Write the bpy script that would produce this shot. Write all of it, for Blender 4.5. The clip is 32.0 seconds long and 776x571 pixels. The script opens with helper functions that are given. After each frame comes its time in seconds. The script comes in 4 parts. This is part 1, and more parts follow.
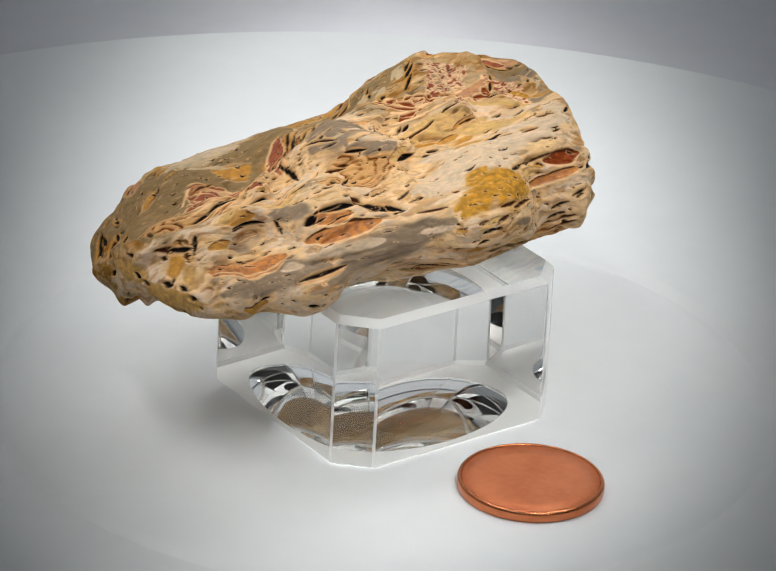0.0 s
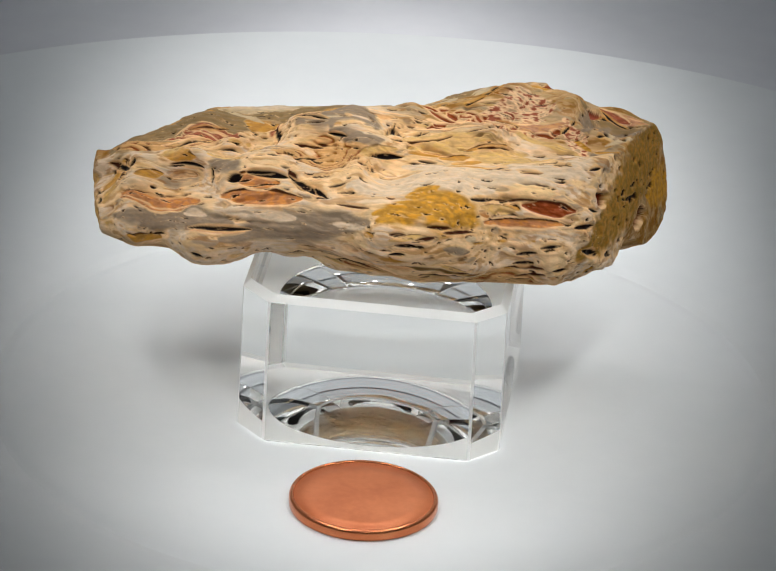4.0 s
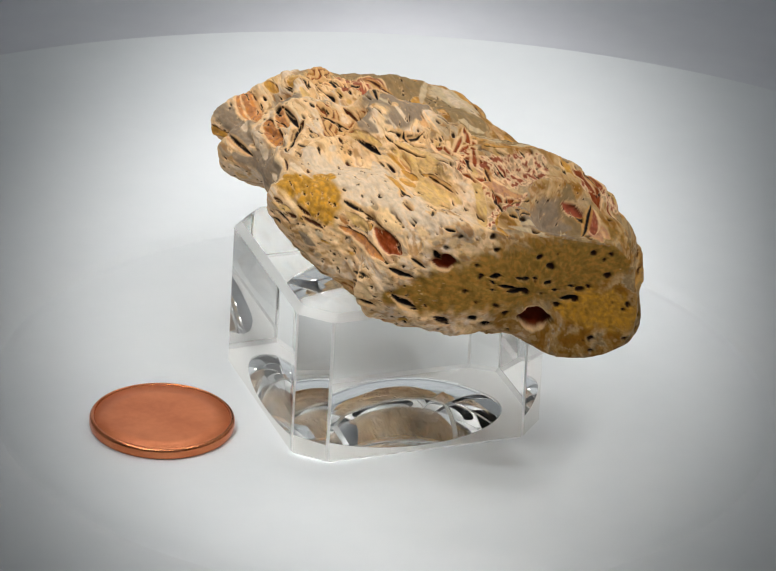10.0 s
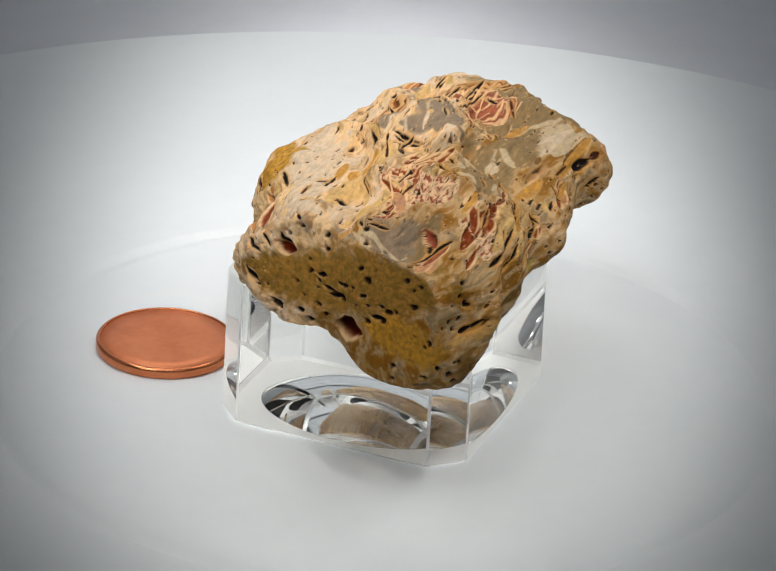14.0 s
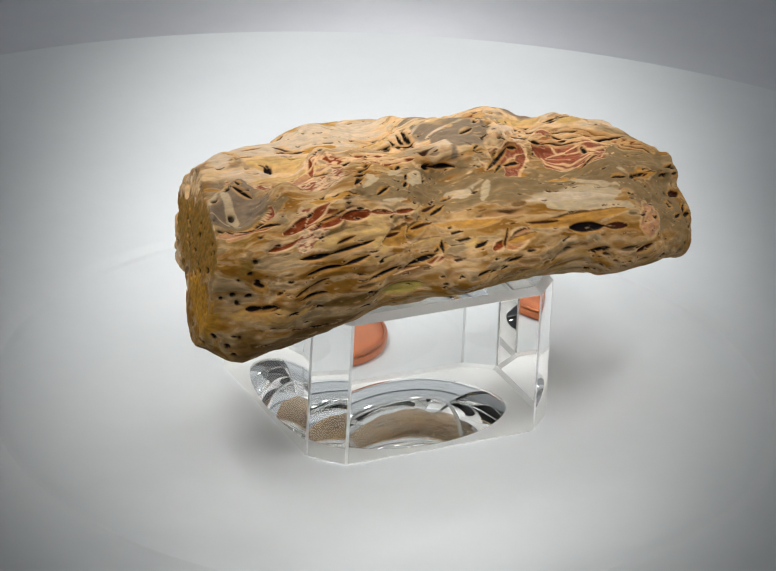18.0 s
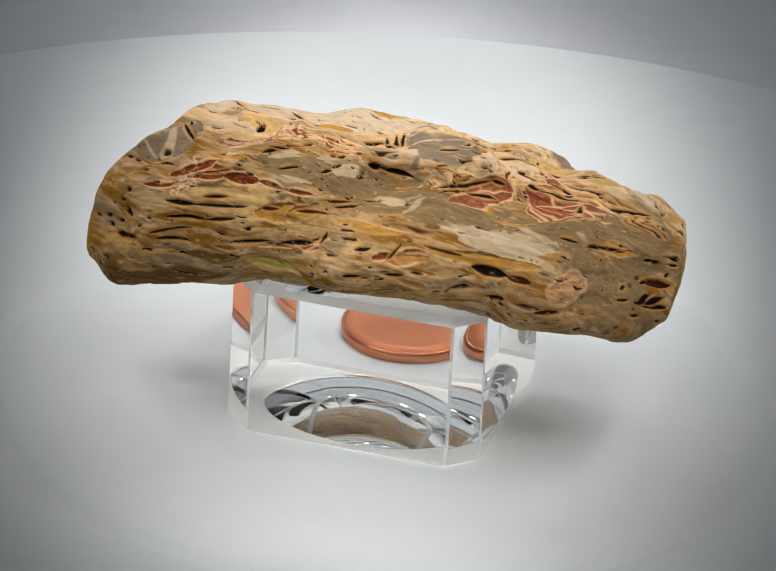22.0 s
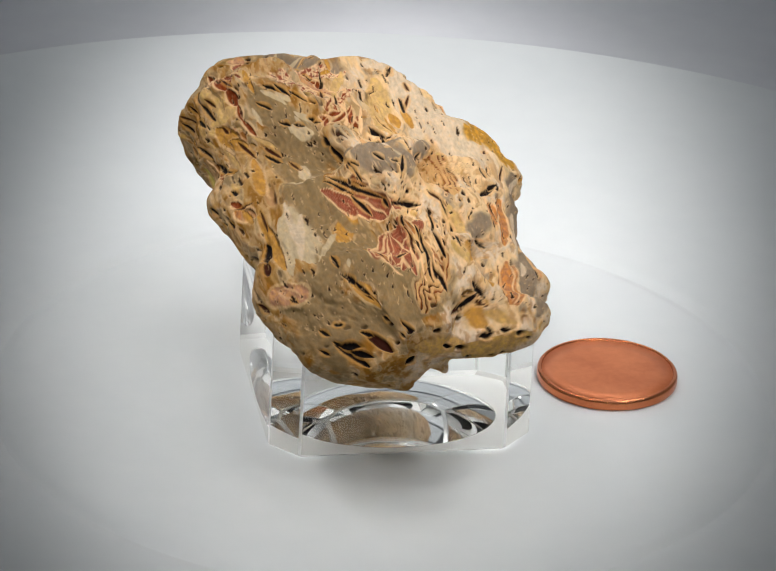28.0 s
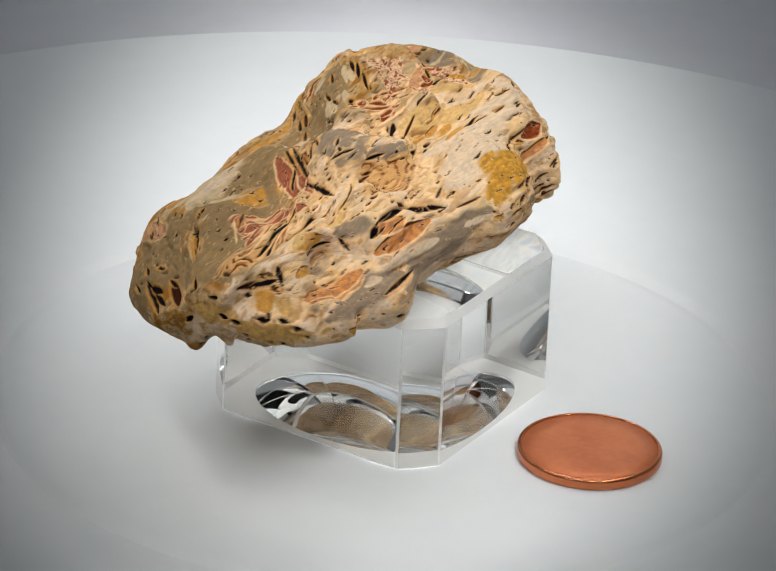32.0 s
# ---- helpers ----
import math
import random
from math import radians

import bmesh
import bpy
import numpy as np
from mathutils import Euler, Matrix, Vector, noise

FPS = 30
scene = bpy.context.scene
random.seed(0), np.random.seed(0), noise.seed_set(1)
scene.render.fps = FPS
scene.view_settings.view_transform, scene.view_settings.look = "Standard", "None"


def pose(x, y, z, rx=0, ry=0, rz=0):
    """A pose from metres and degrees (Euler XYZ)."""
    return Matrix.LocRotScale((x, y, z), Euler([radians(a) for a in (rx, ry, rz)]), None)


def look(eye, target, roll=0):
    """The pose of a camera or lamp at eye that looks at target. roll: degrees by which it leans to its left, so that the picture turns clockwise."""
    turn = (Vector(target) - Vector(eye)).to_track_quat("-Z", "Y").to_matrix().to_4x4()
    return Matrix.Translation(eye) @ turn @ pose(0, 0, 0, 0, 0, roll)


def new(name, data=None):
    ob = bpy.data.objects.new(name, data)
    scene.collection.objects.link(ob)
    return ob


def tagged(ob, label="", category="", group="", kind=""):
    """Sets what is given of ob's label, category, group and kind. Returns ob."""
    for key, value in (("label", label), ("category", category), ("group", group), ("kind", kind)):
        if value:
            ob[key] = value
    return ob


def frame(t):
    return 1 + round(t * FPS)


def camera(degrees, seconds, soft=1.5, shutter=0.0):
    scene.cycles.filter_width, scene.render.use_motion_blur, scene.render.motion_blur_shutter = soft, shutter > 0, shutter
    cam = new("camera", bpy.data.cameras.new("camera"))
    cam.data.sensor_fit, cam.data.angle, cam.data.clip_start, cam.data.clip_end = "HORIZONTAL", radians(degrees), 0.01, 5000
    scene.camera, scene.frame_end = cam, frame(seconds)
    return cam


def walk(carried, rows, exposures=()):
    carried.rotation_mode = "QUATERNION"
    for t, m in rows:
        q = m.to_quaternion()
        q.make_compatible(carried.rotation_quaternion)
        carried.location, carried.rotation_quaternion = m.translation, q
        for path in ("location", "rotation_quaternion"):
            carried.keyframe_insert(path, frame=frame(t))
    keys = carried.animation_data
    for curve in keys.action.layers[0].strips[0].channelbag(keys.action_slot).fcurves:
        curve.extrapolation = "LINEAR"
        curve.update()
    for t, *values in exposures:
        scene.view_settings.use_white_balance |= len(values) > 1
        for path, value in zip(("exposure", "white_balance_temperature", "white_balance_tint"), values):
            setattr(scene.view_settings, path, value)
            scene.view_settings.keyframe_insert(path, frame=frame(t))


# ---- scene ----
MM = 0.001
TURN = 10.5453          # degrees a second, clockwise seen from above
T0 = 3.5                # the moment at which the things stand in their home pose

# ---- camera: stands still ----
cam = camera(10.237, 32.0, soft=1.3)
EYE = Vector((0.0, -0.51409, 0.26827))
AIM = EYE + Vector((0.000133, 0.897744, -0.440518))
walk(cam, [(0.0, look(EYE, AIM, 3.014)), (32.0, look(EYE, AIM, 3.014))])

# ---- light ----
world = bpy.data.worlds.new("room")
scene.world = world
world.use_nodes = True
world.node_tree.nodes["Background"].inputs[0].default_value = (0.80, 0.90, 1.0, 1)
world.node_tree.nodes["Background"].inputs[1].default_value = 0.03


def spot(name, eye, watts, radius, colour=(1.0, 0.985, 0.96), target=(0.0, 0.050, 0.0), half=(0.0500, 0.132)):
    """An added spot lamp whose soft-edged pool on the table, with these half axes, imitates a vignette."""
    eye, target = Vector(eye), Vector(target)
    way = (target - eye).normalized()
    across = (Vector((1, 0, 0)) - way * way.x).normalized()
    up = (-way).cross(across)
    far = (target - eye).length
    a, b = half[0] * across.x / far, half[1] * abs(up.y) / far
    data = bpy.data.lights.new(name, "SPOT")
    data.energy, data.color = watts, colour
    data.spot_size, data.spot_blend, data.shadow_soft_size = 2 * math.atan(b), 0.27, radius
    ob = new(name, data)
    turn = Matrix((across, up, -way)).transposed().to_4x4()
    ob.matrix_world = Matrix.Translation(eye) @ turn @ Matrix.Diagonal((a / b, 1, 1, 1))
    return ob


# clusters of added, unseen lamps on both sides of the table, high ones in threes: (sideways, along, height), watts
for across, along_y, height, watts in ((0.16, -0.30, 0.50, 5.6), (0.27, -0.04, 0.52, 3.8), (0.13, 0.24, 0.54, 2.7), (0.52, 0.0, 0.26, 0.5), (0.30, -0.46, 0.27, 1.9), (0.30, 0.42, 0.27, 1.0)):
    cluster = ((-0.07, -0.05, 0.0), (0.07, -0.03, -0.02), (0.0, 0.08, 0.02)) if height > 0.4 else ((0.0, 0.0, 0.0),)
    for mirror in (-1, 1):
        for dx, dy, dz in cluster:
            spot("spot_lamp", (mirror * (across + dx), along_y + dy, height + dz), watts * 0.97 / len(cluster), 0.018, half=(0.0478, 0.130) if height > 0.4 else (0.0540, 0.0570))


# unseen light panels, added so the glass block mirrors something bright
def fill_panel(name, eye, wide, high, watts, colour=(0.94, 0.985, 1.0)):
    data = bpy.data.lights.new(name, "AREA")
    data.shape, data.size, data.size_y, data.energy, data.color = "RECTANGLE", wide, high, watts, colour
    new(name, data).matrix_world = look(eye, (0, 0, eye[2] if eye[2] < 0.5 else 0))


fill_panel("softbox_north", (0, 0.54, 0.20), 0.84, 0.34, 0.46)
fill_panel("softbox_west", (-0.44, 0.05, 0.14), 0.90, 0.26, 0.11)
fill_panel("softbox_east", (0.44, 0.05, 0.14), 0.90, 0.26, 0.11)
fill_panel("softbox_south", (0, -0.75, 0.36), 0.88, 0.30, 0.06)
fill_panel("softbox_high_north", (0, 0.45, 0.56), 0.84, 0.34, 0.40)
scene.view_settings.exposure = -0.42


# ---- materials ----
def material(name):
    m = bpy.data.materials.new(name)
    m.use_nodes = True
    return m, m.node_tree.nodes, m.node_tree.links, m.node_tree.nodes["Principled BSDF"]


def node(nodes, kind, **values):
    n = nodes.new(kind)
    for key, value in values.items():
        n.inputs[key].default_value = value
    return n


def surface(name, low, high, rough, scale, bump=0.1, metal=0.0, fine=8.0, depth=0.0002):
    """Two colours mixed by coarse and fine noise, with a fine relief."""
    m, nodes, links, bsdf = material(name)
    co = nodes.new("ShaderNodeTexCoord")
    big = node(nodes, "ShaderNodeTexNoise", Scale=scale, Detail=5.0)
    small = node(nodes, "ShaderNodeTexNoise", Scale=scale * fine, Detail=4.0)
    for n in (big, small):
        links.new(co.outputs["Object"], n.inputs["Vector"])
    both = nodes.new("ShaderNodeMath")
    both.operation = "MULTIPLY_ADD"
    both.inputs[1].default_value = 0.35
    links.new(small.outputs["Fac"], both.inputs[0])
    links.new(big.outputs["Fac"], both.inputs[2])
    ramp = nodes.new("ShaderNodeValToRGB")
    ramp.color_ramp.elements[0].position, ramp.color_ramp.elements[1].position = 0.45, 0.9
    ramp.color_ramp.elements[0].color, ramp.color_ramp.elements[1].color = (*low, 1), (*high, 1)
    links.new(both.outputs[0], ramp.inputs[0])
    links.new(ramp.outputs[0], bsdf.inputs["Base Color"])
    relief = node(nodes, "ShaderNodeBump", Strength=bump, Distance=depth)
    links.new(small.outputs["Fac"], relief.inputs["Height"])
    links.new(relief.outputs[0], bsdf.inputs["Normal"])
    bsdf.inputs["Roughness"].default_value, bsdf.inputs["Metallic"].default_value = rough, metal
    return m


PLASTIC = surface("white_plastic", (0.735, 0.765, 0.785), (0.775, 0.80, 0.815), 0.5, 30, 0.04)
PAPER = surface("white_paper", (0.70, 0.71, 0.76), (0.76, 0.77, 0.81), 0.9, 25, 0.1)
FABRIC = surface("white_fabric", (0.44, 0.45, 0.46), (0.50, 0.51, 0.52), 0.95, 60, 0.2)
COPPER = surface("worn_copper", (0.56, 0.155, 0.055), (0.72, 0.24, 0.10), 0.45, 160, 0.2, 0.40, 7, 0.00006)

BRIGHT_COPPER = surface("polished_copper", (0.58, 0.17, 0.065), (0.70, 0.25, 0.11), 0.24, 200, 0.1, 0.95, 6, 0.00004)

GLASS, gn, gl, gb = material("clear_glass")
gb.inputs["Base Color"].default_value = (0.985, 1.0, 0.99, 1)
gb.inputs["Roughness"].default_value = 0.0
gb.inputs["IOR"].default_value = 1.47
gb.inputs["Transmission Weight"].default_value = 1.0

GROUND_GLASS, hn, hl, hb = material("ground_glass_edge")
hb.inputs["Base Color"].default_value = (0.97, 0.99, 0.98, 1)
hb.inputs["Roughness"].default_value = 0.45
hb.inputs["IOR"].default_value = 1.47
hb.inputs["Transmission Weight"].default_value = 0.45

STONE, sn, sl, sb = material("petrified_wood")
tone = sn.new("ShaderNodeAttribute")
tone.attribute_name = "tone"
s_co = sn.new("ShaderNodeTexCoord")
s_map = node(sn, "ShaderNodeMapping", Scale=(0.28, 1, 1))
sl.new(s_co.outputs["Object"], s_map.inputs["Vector"])
s_fine = node(sn, "ShaderNodeTexNoise", Scale=2600.0, Detail=5.0, Roughness=0.6)
sl.new(s_map.outputs[0], s_fine.inputs["Vector"])
s_grain = sn.new("ShaderNodeMapRange")
s_grain.inputs["From Min"].default_value, s_grain.inputs["From Max"].default_value = 0.3, 0.7
s_grain.inputs["To Min"].default_value, s_grain.inputs["To Max"].default_value = 0.86, 1.10
sl.new(s_fine.outputs["Fac"], s_grain.inputs["Value"])
s_mix = sn.new("ShaderNodeMix")
s_mix.data_type, s_mix.blend_type = "RGBA", "MULTIPLY"
s_mix.inputs["Factor"].default_value = 1.0
sl.new(tone.outputs["Color"], s_mix.inputs["A"])
sl.new(s_grain.outputs[0], s_mix.inputs["B"])
sl.new(s_mix.outputs["Result"], sb.inputs["Base Color"])
s_bump = node(sn, "ShaderNodeBump", Strength=0.45, Distance=0.0002)
sl.new(s_fine.outputs["Fac"], s_bump.inputs["Height"])
sl.new(s_bump.outputs[0], sb.inputs["Normal"])
sb.inputs["Roughness"].default_value = 0.6
sb.inputs["Specular IOR Level"].default_value = 0.06


# ---- mesh helpers ----
def mesh_of(name, bm, mat, smooth=True):
    me = bpy.data.meshes.new(name)
    bm.normal_update()
    bm.to_mesh(me)
    bm.free()
    me.materials.append(mat)
    for f in me.polygons:
        f.use_smooth = smooth
    return me


def part(name, bm, mat, parent, label="", smooth=True):
    ob = new(name, mesh_of(name, bm, mat, smooth))
    ob.parent = parent
    return tagged(ob, label) if label else ob


def turned(profile, steps):
    """A closed ring turned round z from a list of (radius, height); a radius of 0 closes it."""
    bm = bmesh.new()
    rows = []
    for r, z in profile:
        if r == 0:
            rows.append([bm.verts.new((0, 0, z))])
        else:
            rows.append([bm.verts.new((r * math.cos(2 * math.pi * k / steps), r * math.sin(2 * math.pi * k / steps), z)) for k in range(steps)])
    for a, b in zip(rows, rows[1:]):
        for k in range(steps):
            j = (k + 1) % steps
            if len(a) == 1:
                bm.faces.new((a[0], b[j], b[k]))
            elif len(b) == 1:
                bm.faces.new((a[k], a[j], b[0]))
            else:
                bm.faces.new((a[k], a[j], b[j], b[k]))
    bmesh.ops.recalc_face_normals(bm, faces=bm.faces)
    return bm


# ---- the setting: a white photo tent ----
def slab(name, line, x0, x1, mat, label, category):
    """A sheet of some thickness: line is its closed outline in the y-z plane, drawn from x0 to x1."""
    bm = bmesh.new()
    a, b = ([bm.verts.new((x, y, z)) for y, z in line] for x in (x0, x1))
    n = len(line)
    for k in range(n):
        bm.faces.new((a[k], a[(k + 1) % n], b[(k + 1) % n], b[k]))
    bm.faces.new(a)
    bm.faces.new(b[::-1])
    bmesh.ops.recalc_face_normals(bm, faces=bm.faces)
    return tagged(new(name, mesh_of(name, bm, mat, False)), label, category, kind="structure")


def tent(w=0.46, back=0.62, front=-0.78, top=0.80, bend=0.16, base=-0.0095, thick=0.003):
    """The paper runs back under the turntable, bends up and becomes the back wall; sides, roof and front close the tent."""
    inner = [(front, base)] + [(back - bend + bend * math.sin(math.pi / 32 * k), base + bend - bend * math.cos(math.pi / 32 * k)) for k in range(17)] + [(back, top)]
    outer = [(front, base - thick)] + [(back - bend + (bend + thick) * math.sin(math.pi / 32 * k), base + bend - (bend + thick) * math.cos(math.pi / 32 * k)) for k in range(17)] + [(back + thick, top)]
    slab("backdrop", inner + outer[::-1], -w, w, PAPER, "seamless white paper sweep rising behind the turntable", "backdrop")
    box = [(front, base - thick), (back + thick, base - thick), (back + thick, top), (front, top)]
    slab("wall_west", box, -w - 0.006, -w - 0.001, FABRIC, "white diffusing fabric side of a photo tent", "wall")
    slab("wall_east", box, w + 0.001, w + 0.006, FABRIC, "white diffusing fabric side of a photo tent", "wall")
    slab("ceiling", [(front, top + 0.001), (back, top + 0.001), (back, top + 0.006), (front, top + 0.006)], -w, w, FABRIC, "white diffusing fabric roof of a photo tent", "ceiling")
    slab("wall_south", [(front - 0.006, base), (front - 0.001, base), (front - 0.001, top), (front - 0.006, top)], -w, w, FABRIC, "white fabric front of a photo tent", "wall")


tent()


# ---- turntable ----
def make_turntable():
    root = new("turntable")
    tagged(root, "round white plastic display turntable with a fine ring seam", "turntable")
    part("center_disc", turned([(0, -4 * MM), (52.3 * MM, -4 * MM), (52.3 * MM, -0.46 * MM), (51.7 * MM, -0.37 * MM), (51.1 * MM, -0.17 * MM), (50.5 * MM, -0.03 * MM), (50.0 * MM, 0), (0, 0)], 200), PLASTIC, root)
    part("outer_disc", turned([(52.302 * MM, -4 * MM), (123.5 * MM, -4 * MM), (125 * MM, -3 * MM), (125 * MM, -1.2 * MM), (124.6 * MM, -0.4 * MM), (123.6 * MM, 0), (54.6 * MM, 0), (54.1 * MM, -0.03 * MM), (53.5 * MM, -0.17 * MM),
                               (52.9 * MM, -0.37 * MM), (52.302 * MM, -0.46 * MM), (52.302 * MM, -4 * MM)], 220), PLASTIC, root)
    part("base", turned([(0, -9.45 * MM), (108 * MM, -9.45 * MM), (110 * MM, -8 * MM), (110 * MM, -4.2 * MM), (0, -4.2 * MM)], 120), PLASTIC, root)
    for piece in root.children:
        piece.data.set_sharp_from_angle(angle=radians(25))
    return root


turntable = make_turntable()


# ---- coin ----
def make_coin():
    root = new("coin")
    tagged(root, "worn copper coin lying flat on the white turntable", "coin")
    R = 9.525 * MM
    part("face", turned([(0, 0.2 * MM), (R - 0.65 * MM, 0.2 * MM), (R - 0.65 * MM, 1.35 * MM), (R - 3 * MM, 1.34 * MM), (R - 5 * MM, 1.40 * MM), (0, 1.42 * MM)], 128), COPPER, root)
    rim = [(R - 0.64 * MM, 0.0), (R - 0.25 * MM, 0.0), (R - 0.06 * MM, 0.10 * MM), (R, 0.28 * MM), (R, 1.12 * MM), (R - 0.07 * MM, 1.32 * MM), (R - 0.22 * MM, 1.46 * MM), (R - 0.42 * MM, 1.52 * MM),
           (R - 0.52 * MM, 1.50 * MM), (R - 0.60 * MM, 1.42 * MM), (R - 0.64 * MM, 1.33 * MM), (R - 0.64 * MM, 0.0)]
    part("rim", turned(rim, 160), BRIGHT_COPPER, root, "polished raised copper rim")
    # faint streaks left of the worn design
    for x0, y0, x1, y1, wide in ((-8.3, -1.8, -2.4, 1.35, .28), (-7.0, 3.8, -4.1, 2.2, .30), (-3.2, -5.9, -2.8, -2.4, .30), (2.0, 2.6, 5.2, 3.0, .5), (3.4, -3.2, 5.0, -1.2, .4)):
        bm = bmesh.new()
        a, b = Vector((x0, y0, 0)), Vector((x1, y1, 0))
        cross = (b - a).normalized().cross(Vector((0, 0, 1))) * wide
        crest, foot_a, foot_b = [], [], []
        for k in range(9):
            c = a.lerp(b, k / 8)
            swell = math.sin(math.pi * (0.06 + 0.88 * k / 8))
            r = c.length
            top = 1.42 - 0.02 * r / 4.5 if r < 4.525 else 1.40 - 0.03 * (r - 4.525)
            crest.append(bm.verts.new((c + Vector((0, 0, top + 0.022 * swell))) * MM))
            foot_a.append(bm.verts.new((c + cross * swell + Vector((0, 0, top - 0.02))) * MM))
            foot_b.append(bm.verts.new((c - cross * swell + Vector((0, 0, top - 0.02))) * MM))
        for k in range(8):
            bm.faces.new((foot_a[k], foot_a[k + 1], crest[k + 1], crest[k]))
            bm.faces.new((crest[k], crest[k + 1], foot_b[k + 1], foot_b[k]))
        bmesh.ops.recalc_face_normals(bm, faces=bm.faces)
        part("worn_streak", bm, COPPER, root, "faint raised copper streak")
    return root


coin = make_coin()
coin_home = pose(1.26 * MM, -31.2 * MM, 0.03 * MM, 0, 0, 20)


# ---- glass block ----
def make_block(half=17.4 * MM, cut=3.8 * MM, high=21.25 * MM, bevel=0.9 * MM, foot=0.5 * MM, inset=0.5 * MM, taper=0.16 * MM, bowl=14.2 * MM, deep=4.2 * MM):
    """A square block with cut corners, bevelled rims and a round hollow in its underside."""
    bm = bmesh.new()
    steps = 96
    order = []
    nick = 0.22 * MM
    for h, z in ((half - inset, 0), (half, foot), (half - taper, high - bevel), (half - taper - bevel, high)):
        # four cut corners, none quite like the next
        a, b, c, d = (cut * share * h / half for share in (0.97, 1.04, 0.94, 1.06))
        pts = [Vector(v) for v in ((h, -h + a), (h, h - b), (h - b, h), (-h + c, h), (-h, h - c), (-h, -h + d), (-h + d, -h), (h - a, -h))]
        row = []
        for k in range(8):
            for other in (pts[k - 1], pts[(k + 1) % 8]):
                x, y = pts[k] + (other - pts[k]).normalized() * nick
                row.append(bm.verts.new((x, y, z)))
        order.append(row)
    bm.faces.new(order[-1])
    edges = []
    for i, (a, b) in enumerate(zip(order, order[1:])):
        for k in range(16):
            j = (k + 1) % 16
            f = bm.faces.new((a[k], a[j], b[j], b[k]))
            if i != 1 or k % 2 == 0:
                edges.append(f)
    big = (bowl * bowl + deep * deep) / (2 * deep)
    rows = []
    for i in range(20):
        r = bowl * math.cos(math.pi / 2 * i / 20)
        z = deep - big + math.sqrt(big * big - r * r)
        rows.append([bm.verts.new((r * math.cos(2 * math.pi * k / steps), r * math.sin(2 * math.pi * k / steps), z)) for k in range(steps)])
    crown = bm.verts.new((0, 0, deep))
    dome = []
    for a, b in zip(rows, rows[1:]):
        for k in range(steps):
            j = (k + 1) % steps
            dome.append(bm.faces.new((a[k], a[j], b[j], b[k])))
    for k in range(steps):
        dome.append(bm.faces.new((rows[-1][k], rows[-1][(k + 1) % steps], crown)))
    # the flat underside between the outline and the hollow
    outer = order[0]
    for e in range(16):
        p, n = outer[e], outer[(e + 1) % 16]
        k0, k1 = (round(math.atan2(v.co.y, v.co.x) / (2 * math.pi) * steps) for v in (p, n))
        if k1 < k0:
            k1 += steps
        edges.append(bm.faces.new([p, n] + [rows[0][k % steps] for k in range(k1, k0 - 1, -1)]))
    bmesh.ops.recalc_face_normals(bm, faces=bm.faces)
    bm.faces.index_update()
    round_faces, ground = [f.index for f in dome], [f.index for f in edges]
    ob = new("glass_block", mesh_of("glass_block", bm, GLASS, False))
    for k in round_faces:
        ob.data.polygons[k].use_smooth = True
    ob.data.materials.append(GROUND_GLASS)
    for k in ground:
        ob.data.polygons[k].material_index = 1
    ob.visible_shadow = False
    return tagged(ob, "clear glass display block with cut corners and a domed hollow underneath", "display stand")


block = make_block()
block_home = pose(-0.15 * MM, 0.05 * MM, 0.05 * MM, 0, 0, -0.6)


# ---- the stone ----
rng = np.random.default_rng(7)
LATTICE = rng.random((64, 64, 64)).astype(np.float32)


GRADS = np.array([(x, y, z) for x in (-1, 0, 1) for y in (-1, 0, 1) for z in (-1, 0, 1) if abs(x) + abs(y) + abs(z) == 2], dtype=np.float32)
PICK = rng.integers(0, 12, (64, 64, 64))


def vnoise(p, shift=0.0):
    """Gradient noise, about 0 to 1, at the points p."""
    p = (p + 100.0 + shift * np.array([13.7, 5.3, 9.1])).astype(np.float32)
    i = np.floor(p).astype(np.int32)
    f = p - i
    w1 = f * f * f * (f * (f * 6 - 15) + 10)
    w0 = 1 - w1
    i %= 64
    j = (i + 1) % 64
    out = np.zeros(len(p), dtype=np.float32)
    for a in (0, 1):
        for b in (0, 1):
            for c in (0, 1):
                g = GRADS[PICK[(j if a else i)[:, 0], (j if b else i)[:, 1], (j if c else i)[:, 2]]]
                d = g[:, 0] * (f[:, 0] - a) + g[:, 1] * (f[:, 1] - b) + g[:, 2] * (f[:, 2] - c)
                out += d * (w1 if a else w0)[:, 0] * (w1 if b else w0)[:, 1] * (w1 if c else w0)[:, 2]
    return np.clip(0.5 + 0.62 * out, 0, 1)


def fbm(p, octaves=3, shift=0.0):
    out, amp, tot = 0, 1.0, 0
    for k in range(octaves):
        out, tot = out + amp * vnoise(p * 2.03 ** k, shift + 3.1 * k), tot + amp
        amp *= 0.5
    return out / tot


SECTIONS = []


def section(cy, cz, r, *waves):
    """One cross-section of the stone in millimetres: centre, mean radius, and the waves of its outline (two to seven a turn)."""
    SECTIONS.append((cy, cz, r, *(v for pair in waves for v in pair)))


